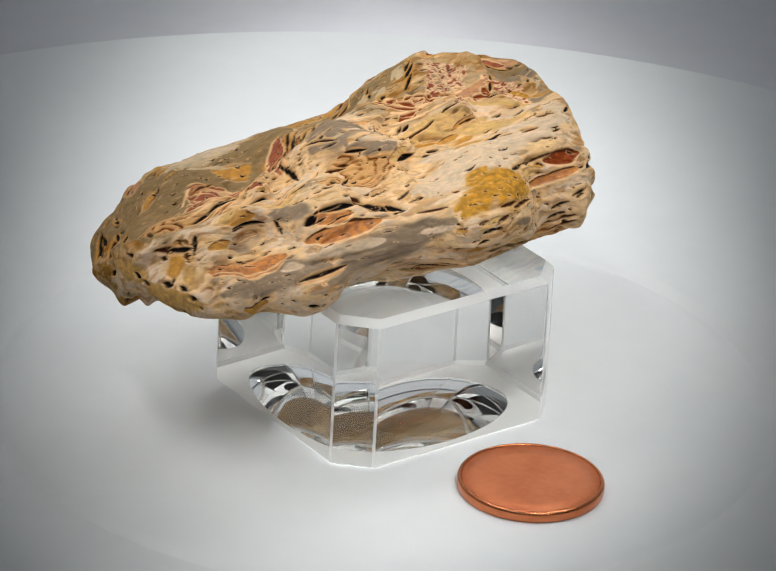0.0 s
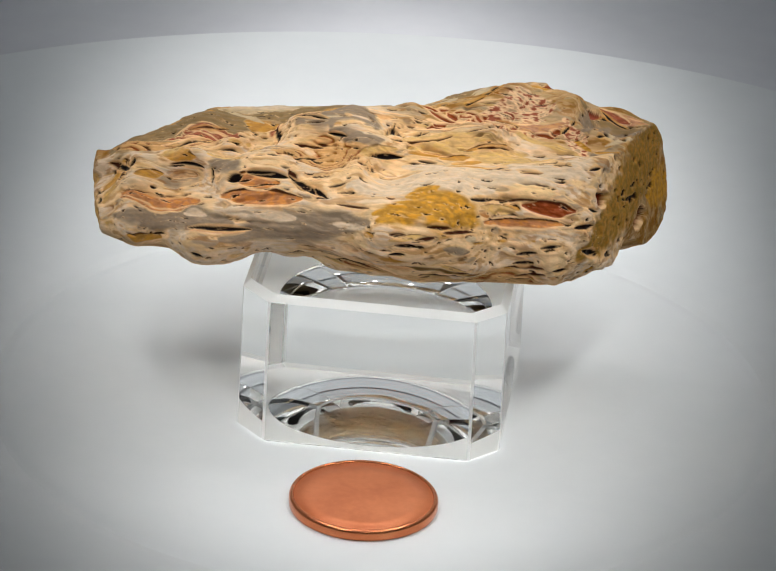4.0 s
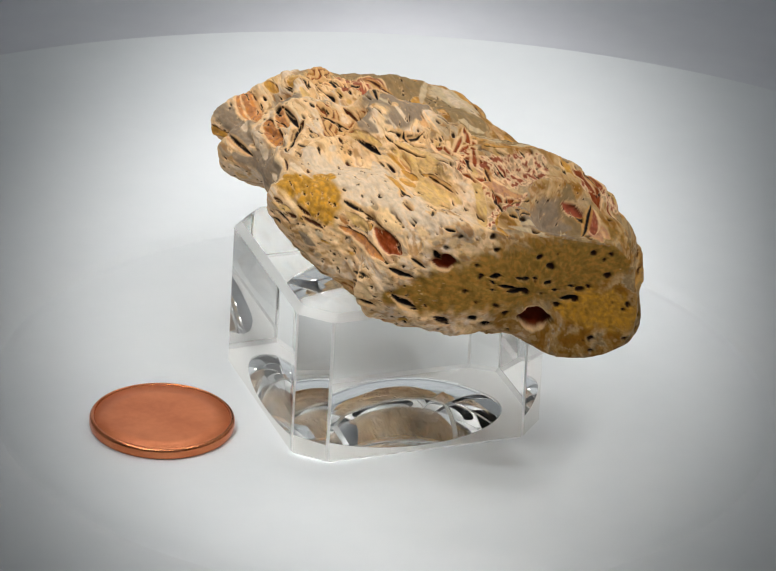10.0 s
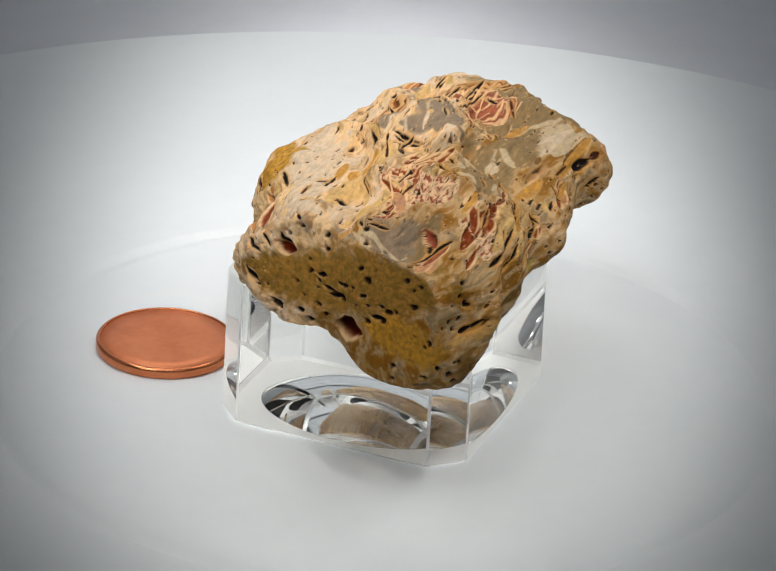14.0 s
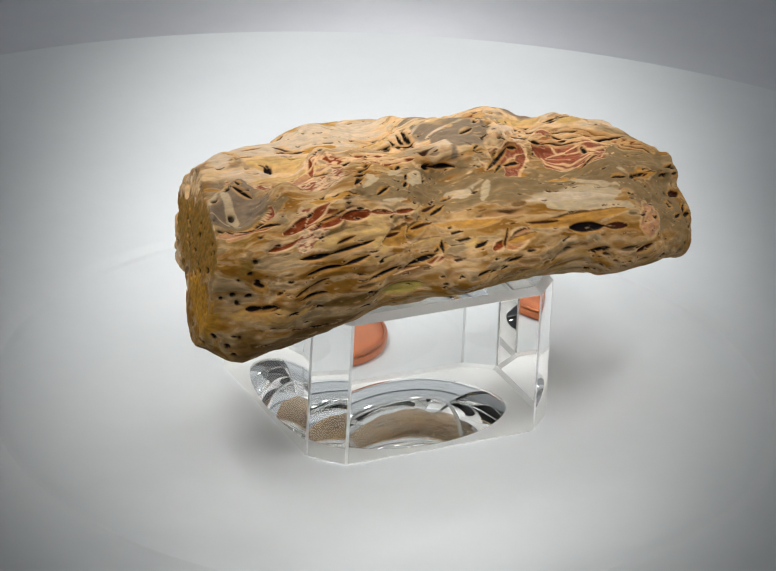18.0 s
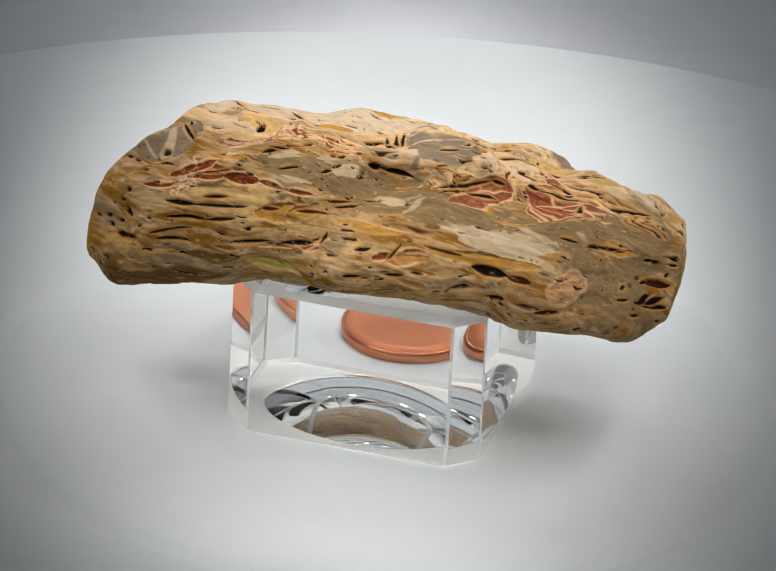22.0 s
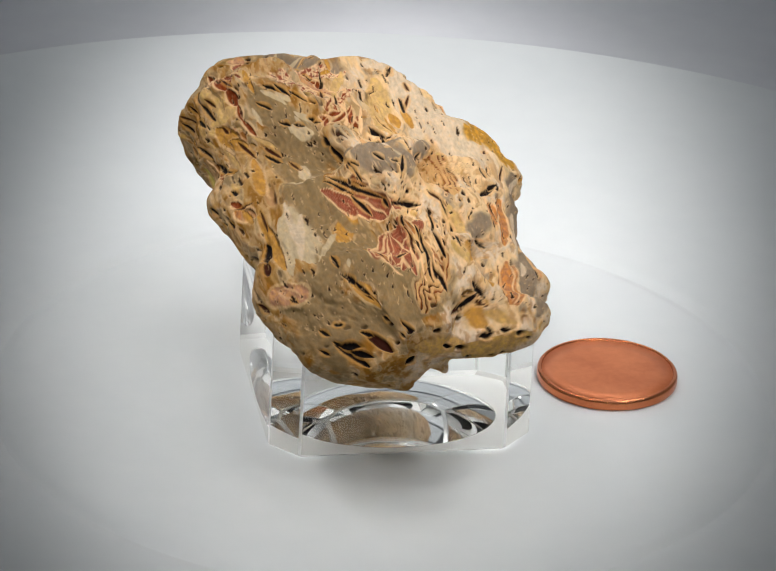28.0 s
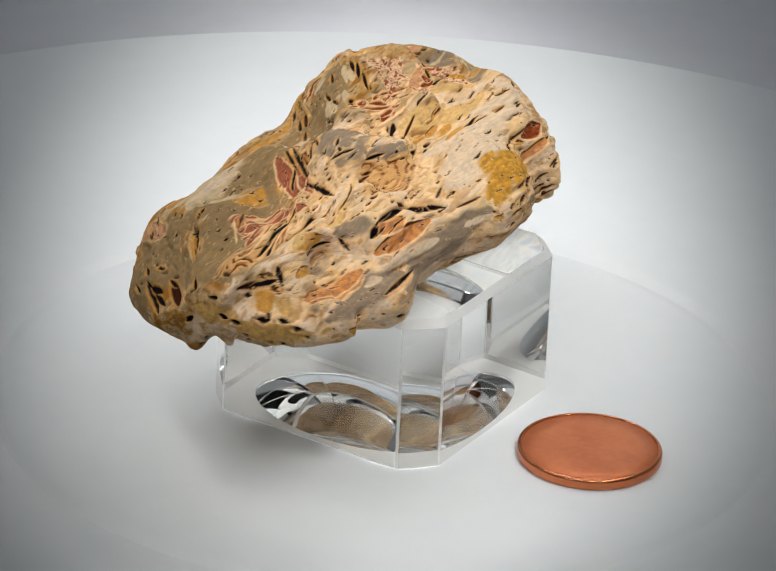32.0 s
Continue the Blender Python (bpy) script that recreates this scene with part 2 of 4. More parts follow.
section(2.14, 26.24, 4.79, (2.39, -1.10), (-1.84, -1.19), (1.02, -0.19), (-1.49, 0.19), (1.83, -0.52), (-1.42, -0.64))
section(2.77, 26.99, 7.16, (4.13, -3.41), (-1.30, -0.00), (1.83, -1.23), (-2.17, -0.38), (1.14, 0.32), (-0.11, -1.46))
section(1.98, 27.35, 8.19, (4.19, 0.33), (1.58, 0.38), (2.08, -1.11), (-0.30, -1.34), (0.35, -0.01), (-0.59, -0.89))
section(0.54, 28.64, 8.56, (6.43, 2.12), (2.42, -1.09), (2.15, -0.07), (0.59, -2.20), (0.51, -0.17), (-1.03, -0.54))
section(1.61, 27.58, 9.66, (5.87, -0.85), (2.02, 0.23), (3.15, -0.07), (-0.42, -0.32), (-0.06, 0.68), (0.27, -0.90))
section(3.19, 28.35, 8.94, (5.80, -2.72), (0.91, 0.60), (2.52, -0.39), (-0.55, 0.50), (-0.24, 1.01), (-0.35, -0.78))
section(2.93, 29.54, 10.55, (4.78, -1.10), (0.53, -1.10), (1.72, -0.04), (-0.24, -0.07), (0.03, 0.09), (0.16, -0.18))
section(2.19, 31.03, 10.14, (5.39, 1.58), (1.07, -2.43), (1.80, -0.71), (0.02, -0.66), (0.38, -1.17), (-0.37, -0.02))
section(1.03, 30.66, 10.98, (4.91, 0.35), (1.03, -1.74), (1.55, -0.46), (1.30, -0.75), (1.14, -1.28), (0.08, -0.53))
section(1.39, 30.65, 10.13, (6.16, 2.21), (0.86, -1.11), (2.59, 0.27), (0.93, -1.38), (1.37, -2.48), (-0.71, -0.52))
section(2.55, 30.84, 10.39, (6.78, 2.09), (0.23, -1.06), (2.40, 0.08), (0.40, -1.38), (-0.51, -1.39), (-0.86, 0.35))
section(4.12, 30.74, 11.52, (6.55, 1.91), (-0.19, -1.02), (1.78, -0.16), (-0.28, -0.54), (-0.44, -0.67), (-0.18, 0.33))
section(5.99, 30.11, 12.35, (6.10, 1.12), (-0.57, -1.06), (0.60, 0.21), (-1.15, -0.30), (0.47, -0.22), (0.25, 0.10))
section(7.05, 30.13, 10.92, (6.60, 1.95), (-0.19, -0.80), (0.73, -0.99), (-1.18, -0.53), (-1.46, 0.55), (0.60, 0.41))
section(7.03, 29.57, 11.60, (6.21, 1.17), (-0.33, -0.49), (0.58, -1.48), (-0.67, -0.97), (-0.60, 0.90), (0.78, 0.37))
section(6.62, 28.72, 11.38, (5.36, -2.04), (-1.17, -0.38), (1.17, 0.58), (-0.85, 0.22), (-0.78, 0.95), (-0.63, -0.96))
section(7.01, 29.51, 10.32, (4.34, -1.32), (-1.49, -0.21), (0.27, 0.58), (0.12, -0.25), (-0.13, 0.19), (-0.33, 0.13))
SHEAR = (-0.156, -0.164, -2.922, -1.709, -0.164, 0.282)
X_FIRST, X_LAST = -37.0, 32.0


def along(u):
    """The section's numbers at the places u, as a smooth curve through the sections."""
    rows = np.array(SECTIONS)
    n = len(rows)
    s = np.clip((u - X_FIRST) / (X_LAST - X_FIRST) * (n - 1), 0, n - 1 - 1e-9)
    i = s.astype(int)
    f = (s - i)[:, None]
    weights = (-.5 * f + f ** 2 - .5 * f ** 3, 1 - 2.5 * f ** 2 + 1.5 * f ** 3, .5 * f + 2 * f ** 2 - 1.5 * f ** 3, -.5 * f ** 2 + .5 * f ** 3)
    return sum(w * rows[np.clip(i + k - 1, 0, n - 1)] for k, w in enumerate(weights))


def smoothstep(a, b, x):
    t = np.clip((x - a) / (b - a), 0, 1)
    return t * t * (3 - 2 * t)


def stone_skin(nu=430, nt=1120, ncap=62):
    """The smooth skin of the stone: points (row, column, 3) in millimetres, closed by caps at both ends."""
    th = np.linspace(0, 2 * np.pi, nt, endpoint=False)
    u = np.linspace(X_FIRST, X_LAST, nu)
    c = along(u)
    r = c[:, 2:3] * np.ones(nt)
    for j, k in enumerate((2, 3, 4, 5, 6, 7)):
        r = r + c[:, 3 + 2 * j:4 + 2 * j] * np.cos(k * th) + c[:, 4 + 2 * j:5 + 2 * j] * np.sin(k * th)
    low = .62 * r.mean(1, keepdims=True)
    r = low + .7 * np.logaddexp(0, (r - low) / .7)
    y, z = c[:, 0:1] + r * np.cos(th), c[:, 1:2] + r * np.sin(th)
    # the low front flank runs level
    soft = np.exp(-.5 * (np.arange(-90, 91) / 36.0) ** 2)
    soft /= soft.sum()
    low_front = np.exp(-((th - 3.45) / .6) ** 4) * .35
    for k in np.nonzero(low_front > .01)[0]:
        for c in (y, z):
            c[:, k] += low_front[k] * (np.convolve(np.pad(c[:, k], 90, "edge"), soft, "valid") - c[:, k])
    f = (u - X_FIRST) / (X_LAST - X_FIRST)
    x = (u + (1 - f) ** 2 * SHEAR[2] + f ** 2 * SHEAR[3])[:, None] + ((1 - f) ** 3 * SHEAR[0] + f ** 3 * SHEAR[1])[:, None] * (z - 30) \
        + ((1 - f) ** 3 * SHEAR[4] + f ** 3 * SHEAR[5])[:, None] * (y - 5)
    side = np.stack([x, y, z], -1)
    caps = []
    for e, sign in ((0, -1), (-1, 1)):
        mid = side[e].mean(0)
        rows = []
        for k in range(1, ncap + 1):
            s = 1 - k / (ncap + 1)
            rows.append(mid + (side[e] - mid) * s + np.array([sign * 1.0 * (1 - s * s), 0, 0]))
        caps.append(np.array(rows))
    skin = np.concatenate([caps[0][::-1], side, caps[1]])
    # rounded rims round both ends
    for rim in (ncap, ncap + nu - 1):
        zone = slice(rim - 30, rim + 31)
        fade = (1 - (np.arange(-30, 31) / 31.0) ** 2)[:, None, None]
        for _ in range(9):
            mean = (skin[rim - 31:rim + 30] + skin[rim - 29:rim + 32] + np.roll(skin[zone], 9, 1) + np.roll(skin[zone], -9, 1)) / 4
            skin[zone] += (mean - skin[zone]) * fade * .7
    return skin


def worley(p, shift):
    """Cells of scattered points: distance to the nearest, gap to the second, and a random number for each cell."""
    i0 = np.floor(p).astype(int)
    best, second, ident = np.full(len(p), 9.0), np.full(len(p), 9.0), np.zeros(len(p))
    away = np.zeros((len(p), 3))
    for a in (-1, 0, 1):
        for b in (-1, 0, 1):
            for c in (-1, 0, 1):
                cell = i0 + (a, b, c)
                k = (cell + shift) % 64
                site = cell + 0.15 + 0.7 * np.stack([LATTICE[k[:, 0], k[:, 1], k[:, 2]], LATTICE[k[:, 1], k[:, 2], k[:, 0]], LATTICE[k[:, 2], k[:, 0], k[:, 1]]], 1)
                d = np.linalg.norm(site - p, axis=1)
                near = d < best
                second = np.where(near, best, np.minimum(second, d))
                ident = np.where(near, LATTICE[(k[:, 0] + 31) % 64, k[:, 2], (k[:, 1] + 17) % 64], ident)
                best = np.where(near, d, best)
                away = np.where(near[:, None], p - site, away)
    return best, second - best, ident, away


OLIVE, RUST, PINK, CREAM = np.array((.345, .275, .175)), np.array((.31, .095, .05)), np.array((.37, .15, .105)), np.array((.76, .60, .41))
SALMON, GREY, PALE, TAN = np.array((.54, .30, .18)), np.array((.34, .295, .24)), np.array((.58, .52, .40)), np.array((.58, .42, .23))
# kind of inclusion or pit: colour, pale rim, painted upper shade, sunk depth, speckle
KINDS = {
    "salmon": (SALMON, .9, .9, .25, .5), "pink": (PINK, .9, .5, .25, .25), "rust": (RUST, .8, .7, .40, .35), "rose": ((.56, .36, .26), .5, .2, .05, .4),
    "orange": ((.57, .36, .16), .4, .7, .10, .3), "tan": (TAN, .15, .2, .0, .35), "amber": ((.54, .345, .13), .0, .0, .0, .5), "yellow": ((.56, .50, .22), .3, .5, .2, .1),
    "pale": (PALE, .0, .0, .0, .15), "grey": (GREY, .0, .0, .0, .12), "olive": (OLIVE, .0, .0, .0, .12), "white": ((.65, .585, .485), .0, .0, .0, .2),
    "cream": ((.64, .49, .29), .2, .4, .0, .3), "umber": ((.24, .165, .075), .0, .0, .0, .3), "face": ((.37, .255, .105), .0, .0, .1, .4), "rustnet": ((.76, .60, .42), .5, .6, .1, 1.6), "network": ((.76, .61, .45), .0, .0, .0, 1.0),
    # slits and pits: near-black in colour as well as sunk
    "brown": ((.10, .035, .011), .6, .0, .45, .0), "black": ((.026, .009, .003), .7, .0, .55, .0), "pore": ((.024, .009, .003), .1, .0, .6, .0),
    "ridge": ((.78, .61, .42), .0, .0, -.22, .0),
    "stripes": ((.62, .44, .26), .3, .0, .0, .0),
    "cavity": ((.24, .06, .03), .8, 1.0, 1.5, .0), "pinkcave": ((.42, .16, .12), .9, .8, .9, .1),
}
LENSES = []


def lens(kind, a, b, half):
    """A lens-shaped inclusion or pit of the stone, from a to b, with its half width, in millimetres."""
    LENSES.append((kind, np.array(a), np.array(b), half))


lens("grey", (-31.1, -12.2, 29.8), (-19.5, -13.4, 29.2), 2.27)
lens("grey", (-18.3, -14.0, 28.5), (-1.9, -15.9, 32.6), 2.67)
lens("olive", (-32.8, 13.7, 29.5), (-18.3, 10.7, 34.4), 2.00)
lens("rustnet", (7.1, 6.5, 39.4), (13.9, 5.0, 39.6), 0.73)
lens("rust", (1.7, 9.1, 36.9), (8.6, 4.4, 38.7), 0.33)
lens("brown", (11.8, -3.3, 36.3), (15.5, -4.8, 37.1), 0.33)
lens("brown", (16.3, -4.8, 37.2), (19.7, -4.9, 37.0), 0.27)
lens("black", (20.8, -3.5, 37.8), (23.1, -3.2, 37.5), 0.27)
lens("black", (16.4, -10.0, 24.1), (19.6, -10.3, 24.4), 0.40)
lens("black", (5.2, -13.6, 25.2), (9.1, -13.3, 25.0), 0.40)
lens("grey", (24.6, 7.0, 38.5), (31.6, 12.6, 35.1), 2.00)
lens("white", (-2.3, -7.7, 36.2), (22.6, -4.9, 36.3), 2.27)
lens("white", (-4.6, -10.9, 35.1), (3.5, -10.5, 35.9), 2.00)
lens("rust", (24.3, 19.0, 36.5), (17.4, 19.1, 38.2), 0.80)
lens("tan", (32.5, 21.3, 27.1), (22.9, 24.5, 27.7), 1.27)
lens("brown", (30.8, 22.6, 27.9), (27.3, 24.1, 28.6), 0.47)
lens("olive", (31.2, 13.0, 36.2), (22.5, 14.8, 38.7), 1.73)
lens("olive", (13.0, 16.7, 39.4), (5.0, 14.1, 37.6), 1.73)
lens("pale", (6.8, 12.2, 38.6), (4.1, 9.8, 37.6), 0.53)
lens("rose", (21.8, 8.3, 38.9), (13.0, 6.2, 39.2), 1.07)
lens("umber", (35.0, 17.7, 21.8), (15.0, 22.8, 25.3), 1.87)
lens("rust", (-20.2, 2.7, 35.5), (-30.8, -0.4, 33.3), 0.27)
lens("grey", (-3.2, 4.3, 38.7), (-11.7, 1.1, 37.1), 1.87)
lens("pale", (-6.2, 1.6, 37.7), (-10.0, 1.0, 37.8), 0.27)
lens("olive", (-8.5, 12.0, 35.3), (-36.2, 4.2, 29.2), 3.07)
lens("olive", (-27.4, 16.1, 31.5), (-38.0, 12.9, 24.0), 3.67)
lens("black", (-15.0, 17.4, 24.3), (-15.5, 17.4, 24.3), 0.40)
lens("black", (-18.6, 19.1, 24.7), (-19.2, 19.7, 24.8), 0.33)
lens("face", (25.7, -9.8, 27.7), (30.2, 21.0, 33.1), 4.13)
lens("grey", (25.4, 5.1, 36.9), (27.3, 12.4, 37.3), 3.00)
lens("black", (1.1, 0.3, 37.7), (-0.5, 4.1, 37.7), 0.40)
lens("network", (13.1, 6.0, 39.3), (16.2, 11.7, 39.4), 2.67)
lens("pink", (-19.1, 3.0, 35.0), (-25.8, 5.4, 33.3), 1.87)
lens("black", (-26.1, 2.8, 33.0), (-26.1, 4.7, 33.1), 0.40)
lens("olive", (-18.7, 10.2, 34.3), (-7.1, 12.2, 35.2), 2.33)
lens("pore", (30.6, 0.9, 24.9), (30.8, 1.9, 24.9), 0.47)
lens("network", (20.5, 18.8, 37.9), (21.6, 21.8, 35.7), 1.87)
lens("white", (23.6, -4.1, 36.5), (24.9, 0.3, 38.2), 1.60)
lens("olive", (-29.9, 8.2, 32.9), (-33.0, 1.6, 31.8), 4.00)
lens("olive", (3.5, 14.4, 36.9), (-4.0, 12.2, 35.4), 3.33)
lens("pale", (-2.8, 13.0, 35.5), (-5.2, 12.0, 35.3), 0.73)
lens("grey", (-5.8, 4.9, 37.1), (-2.8, -0.2, 37.8), 2.00)
lens("tan", (-34.9, 15.9, 25.8), (-35.3, -11.8, 27.4), 2.53)
lens("olive", (-30.4, 18.7, 28.2), (-35.7, 6.4, 30.0), 2.40)
lens("stripes", (-5.4, -12.3, 25.1), (25.3, -8.7, 24.3), 1.47)
lens("stripes", (-25.9, -1.5, 33.4), (-37.1, 2.7, 30.9), 1.73)
lens("stripes", (-15.1, -4.9, 36.6), (-2.4, -4.9, 38.0), 1.73)
lens("black", (31.4, 22.1, 28.1), (27.7, 24.0, 28.8), 0.47)
lens("black", (30.1, 22.3, 30.9), (28.4, 23.1, 31.0), 0.40)
lens("brown", (27.7, 23.7, 30.2), (26.5, 23.9, 30.9), 0.27)
lens("pore", (34.3, 20.0, 24.3), (34.0, 20.1, 24.0), 0.33)
lens("pore", (33.0, 20.7, 23.0), (32.5, 21.3, 23.2), 0.27)
lens("pore", (32.5, 21.5, 24.4), (31.8, 22.0, 24.4), 0.20)
lens("salmon", (19.5, 17.2, 39.2), (15.3, 17.1, 39.6), 0.60)
lens("brown", (15.9, 7.3, 38.0), (12.7, 7.6, 38.5), 0.20)
lens("white", (-1.3, 0.8, 37.5), (-4.6, -0.5, 37.9), 0.40)
lens("brown", (-20.0, 2.9, 34.7), (-29.7, -0.1, 32.7), 0.20)
lens("salmon", (-19.3, 2.8, 35.5), (-28.5, -1.0, 33.1), 0.27)
lens("white", (-19.5, 13.4, 34.4), (-21.5, 13.4, 34.1), 0.27)
lens("pink", (-11.9, 7.9, 34.0), (-9.6, 4.3, 32.8), 2.67)
lens("pink", (-22.3, 6.4, 33.0), (-28.5, 3.2, 33.5), 2.67)
lens("grey", (-5.1, 6.3, 37.1), (-9.1, 0.6, 38.2), 2.40)
lens("pale", (-12.9, 15.9, 34.0), (-25.0, 15.1, 32.8), 2.53)
lens("olive", (4.4, 12.9, 37.6), (-4.9, 11.6, 35.4), 2.67)
lens("white", (-1.6, 13.1, 35.7), (-6.6, 12.5, 35.2), 0.40)
lens("white", (-2.7, 12.1, 35.7), (-7.0, 11.6, 35.3), 0.40)
lens("black", (5.4, 10.2, 38.1), (5.2, 10.1, 38.0), 0.40)
lens("ridge", (12.7, 10.9, 39.3), (7.4, 9.7, 39.2), 0.33)
lens("ridge", (17.2, 8.5, 37.4), (11.6, 6.0, 39.0), 0.33)
lens("ridge", (11.6, 6.0, 39.0), (6.3, 5.1, 38.9), 0.33)
lens("ridge", (6.3, 5.1, 38.9), (2.3, 6.4, 36.7), 0.40)
lens("ridge", (11.8, 4.3, 39.7), (8.0, 3.2, 38.2), 0.40)
lens("ridge", (8.0, 3.2, 38.2), (2.3, 4.1, 37.1), 0.40)
lens("rust", (6.1, 8.7, 38.6), (4.1, 8.2, 37.5), 0.53)
lens("rust", (4.5, 5.0, 38.2), (6.0, 3.9, 38.3), 0.67)
lens("brown", (9.0, 9.9, 39.6), (8.5, 9.4, 39.5), 0.47)
lens("rust", (21.1, 8.0, 38.5), (19.8, 6.6, 38.3), 0.53)
lens("ridge", (18.1, 6.6, 37.9), (12.4, 4.3, 39.8), 0.40)
lens("ridge", (-1.6, 9.6, 36.2), (-8.7, 9.2, 35.2), 0.33)
lens("ridge", (-22.3, 1.6, 36.3), (-26.7, 1.0, 31.6), 0.27)
lens("rust", (-23.1, 1.9, 35.4), (-27.7, 1.5, 32.1), 0.27)
lens("ridge", (-18.7, -3.1, 34.8), (-27.5, -3.3, 35.0), 0.33)
lens("cream", (14.1, 0.9, 36.7), (1.7, -0.0, 38.0), 1.87)
lens("black", (4.1, 2.8, 37.5), (1.0, 1.2, 37.2), 0.47)
lens("black", (-5.8, 2.6, 37.6), (-6.8, 1.8, 37.5), 0.33)
lens("tan", (-6.2, 21.8, 25.7), (-11.0, 19.8, 27.2), 0.80)
lens("black", (25.7, 6.6, 38.1), (25.4, 7.4, 38.1), 0.26)
lens("black", (22.4, 9.0, 37.5), (22.8, 9.7, 37.8), 0.26)
lens("pinkcave", (24.2, 13.7, 37.5), (25.9, 15.7, 36.4), 0.79)
lens("rust", (17.8, 17.7, 39.0), (21.6, 19.3, 37.3), 0.53)
lens("amber", (33.1, 10.1, 27.5), (34.6, 16.9, 26.9), 2.12)
lens("network", (13.6, 5.5, 38.1), (15.5, 11.5, 38.7), 1.46)
lens("black", (-9.0, -10.7, 34.3), (-7.3, -12.3, 33.9), 0.34)
lens("white", (-6.0, -14.8, 31.3), (-1.8, -16.1, 31.7), 0.59)
lens("black", (-12.2, -5.6, 35.8), (-9.3, -2.9, 35.1), 0.21)
lens("brown", (-12.8, -2.6, 36.6), (-9.2, -1.9, 35.9), 0.17)
lens("black", (-6.6, -6.1, 35.4), (-1.9, -4.3, 35.8), 0.34)
lens("black", (-2.4, -4.3, 36.5), (1.2, -2.4, 35.8), 0.38)
lens("black", (-1.1, -0.5, 38.0), (-0.8, 3.4, 37.3), 0.50)
lens("black", (-0.4, -1.2, 37.8), (1.2, -0.7, 37.4), 0.21)
lens("grey", (-4.8, -3.4, 38.0), (-1.3, -2.1, 38.0), 0.92)
lens("cream", (-4.3, -5.1, 37.2), (0.4, -2.1, 36.8), 0.75)
lens("black", (-7.2, -10.8, 34.6), (-5.1, -10.3, 35.2), 0.25)
lens("black", (-4.9, -11.6, 34.7), (-3.7, -11.7, 34.7), 0.25)
lens("brown", (-5.8, -13.2, 33.5), (-1.6, -14.1, 33.6), 0.21)
lens("brown", (0.4, -12.1, 34.5), (1.5, -12.3, 34.5), 0.21)
lens("amber", (-0.2, -15.8, 32.9), (7.7, -12.6, 34.9), 1.97)
lens("amber", (3.1, -12.0, 34.9), (6.8, -10.7, 35.8), 1.38)
lens("brown", (1.5, -16.9, 31.5), (3.5, -16.4, 31.4), 0.34)
lens("brown", (4.8, -16.4, 30.8), (7.1, -15.8, 31.1), 0.34)
lens("brown", (6.1, -15.5, 32.4), (9.2, -14.8, 32.2), 0.34)
lens("cream", (1.5, -17.2, 30.8), (5.5, -16.1, 31.4), 0.42)
lens("black", (1.5, -17.0, 28.6), (3.5, -16.5, 28.7), 0.25)
lens("rustnet", (14.7, 5.4, 37.9), (19.3, 7.5, 37.0), 1.16)
lens("rust", (14.2, 4.0, 38.1), (15.4, 7.2, 37.5), 0.45)
lens("rust", (17.7, 6.7, 37.1), (20.6, 6.8, 36.9), 0.45)
lens("rust", (4.5, 5.1, 37.8), (8.5, 4.6, 38.5), 0.45)
lens("rust", (9.4, 5.8, 38.5), (11.3, 7.6, 38.3), 0.45)
lens("rust", (7.0, 7.8, 38.4), (8.5, 7.8, 38.7), 0.27)
lens("cream", (2.2, -1.1, 36.9), (6.7, 0.5, 37.2), 0.72)
lens("brown", (0.9, -0.8, 37.5), (7.2, 1.5, 37.7), 0.18)
lens("orange", (6.0, -1.4, 35.9), (9.9, -0.6, 36.1), 0.45)
lens("orange", (9.5, 0.1, 36.6), (14.4, 2.3, 36.7), 0.40)
lens("brown", (10.8, 0.4, 36.9), (14.9, 2.3, 36.2), 0.22)
lens("white", (7.8, -3.5, 35.9), (25.7, -4.0, 36.0), 1.52)
lens("white", (1.6, -3.3, 34.7), (10.9, -5.0, 35.9), 1.12)
lens("black", (11.4, -3.5, 35.9), (15.5, -3.4, 36.4), 0.27)
lens("black", (20.9, -2.6, 37.0), (23.3, -3.6, 37.3), 0.27)
lens("brown", (16.9, -5.1, 36.5), (19.7, -5.0, 36.7), 0.22)
lens("black", (11.1, -10.8, 34.6), (13.8, -9.4, 34.4), 0.40)
lens("brown", (13.8, -9.4, 34.4), (19.4, -8.6, 34.4), 0.22)
lens("rust", (17.8, -9.2, 33.8), (24.3, -8.1, 33.1), 0.98)
lens("cream", (12.6, -11.1, 33.8), (16.7, -9.6, 33.0), 0.63)
lens("salmon", (13.1, -12.0, 32.2), (23.3, -9.8, 31.9), 0.63)
lens("cavity", (27.4, -4.6, 32.9), (28.2, -2.3, 33.0), 1.07)
lens("black", (27.0, -4.6, 34.3), (27.6, -4.0, 33.1), 0.45)
lens("black", (24.6, -9.6, 31.4), (26.9, -7.3, 30.9), 0.40)
lens("black", (26.1, -7.3, 33.2), (27.1, -5.8, 32.2), 0.27)
lens("black", (25.7, -2.9, 36.7), (27.0, -1.9, 36.7), 0.31)
lens("amber", (7.3, -14.7, 33.2), (10.8, -13.0, 33.4), 2.10)
lens("amber", (6.3, -12.3, 35.2), (9.1, -11.8, 34.9), 1.48)
lens("brown", (8.2, -15.3, 31.7), (11.8, -13.8, 31.5), 0.31)
lens("amber", (22.9, 6.0, 36.6), (25.3, 4.4, 36.0), 0.45)
lens("orange", (25.9, 4.2, 36.0), (29.1, 4.3, 36.1), 0.31)
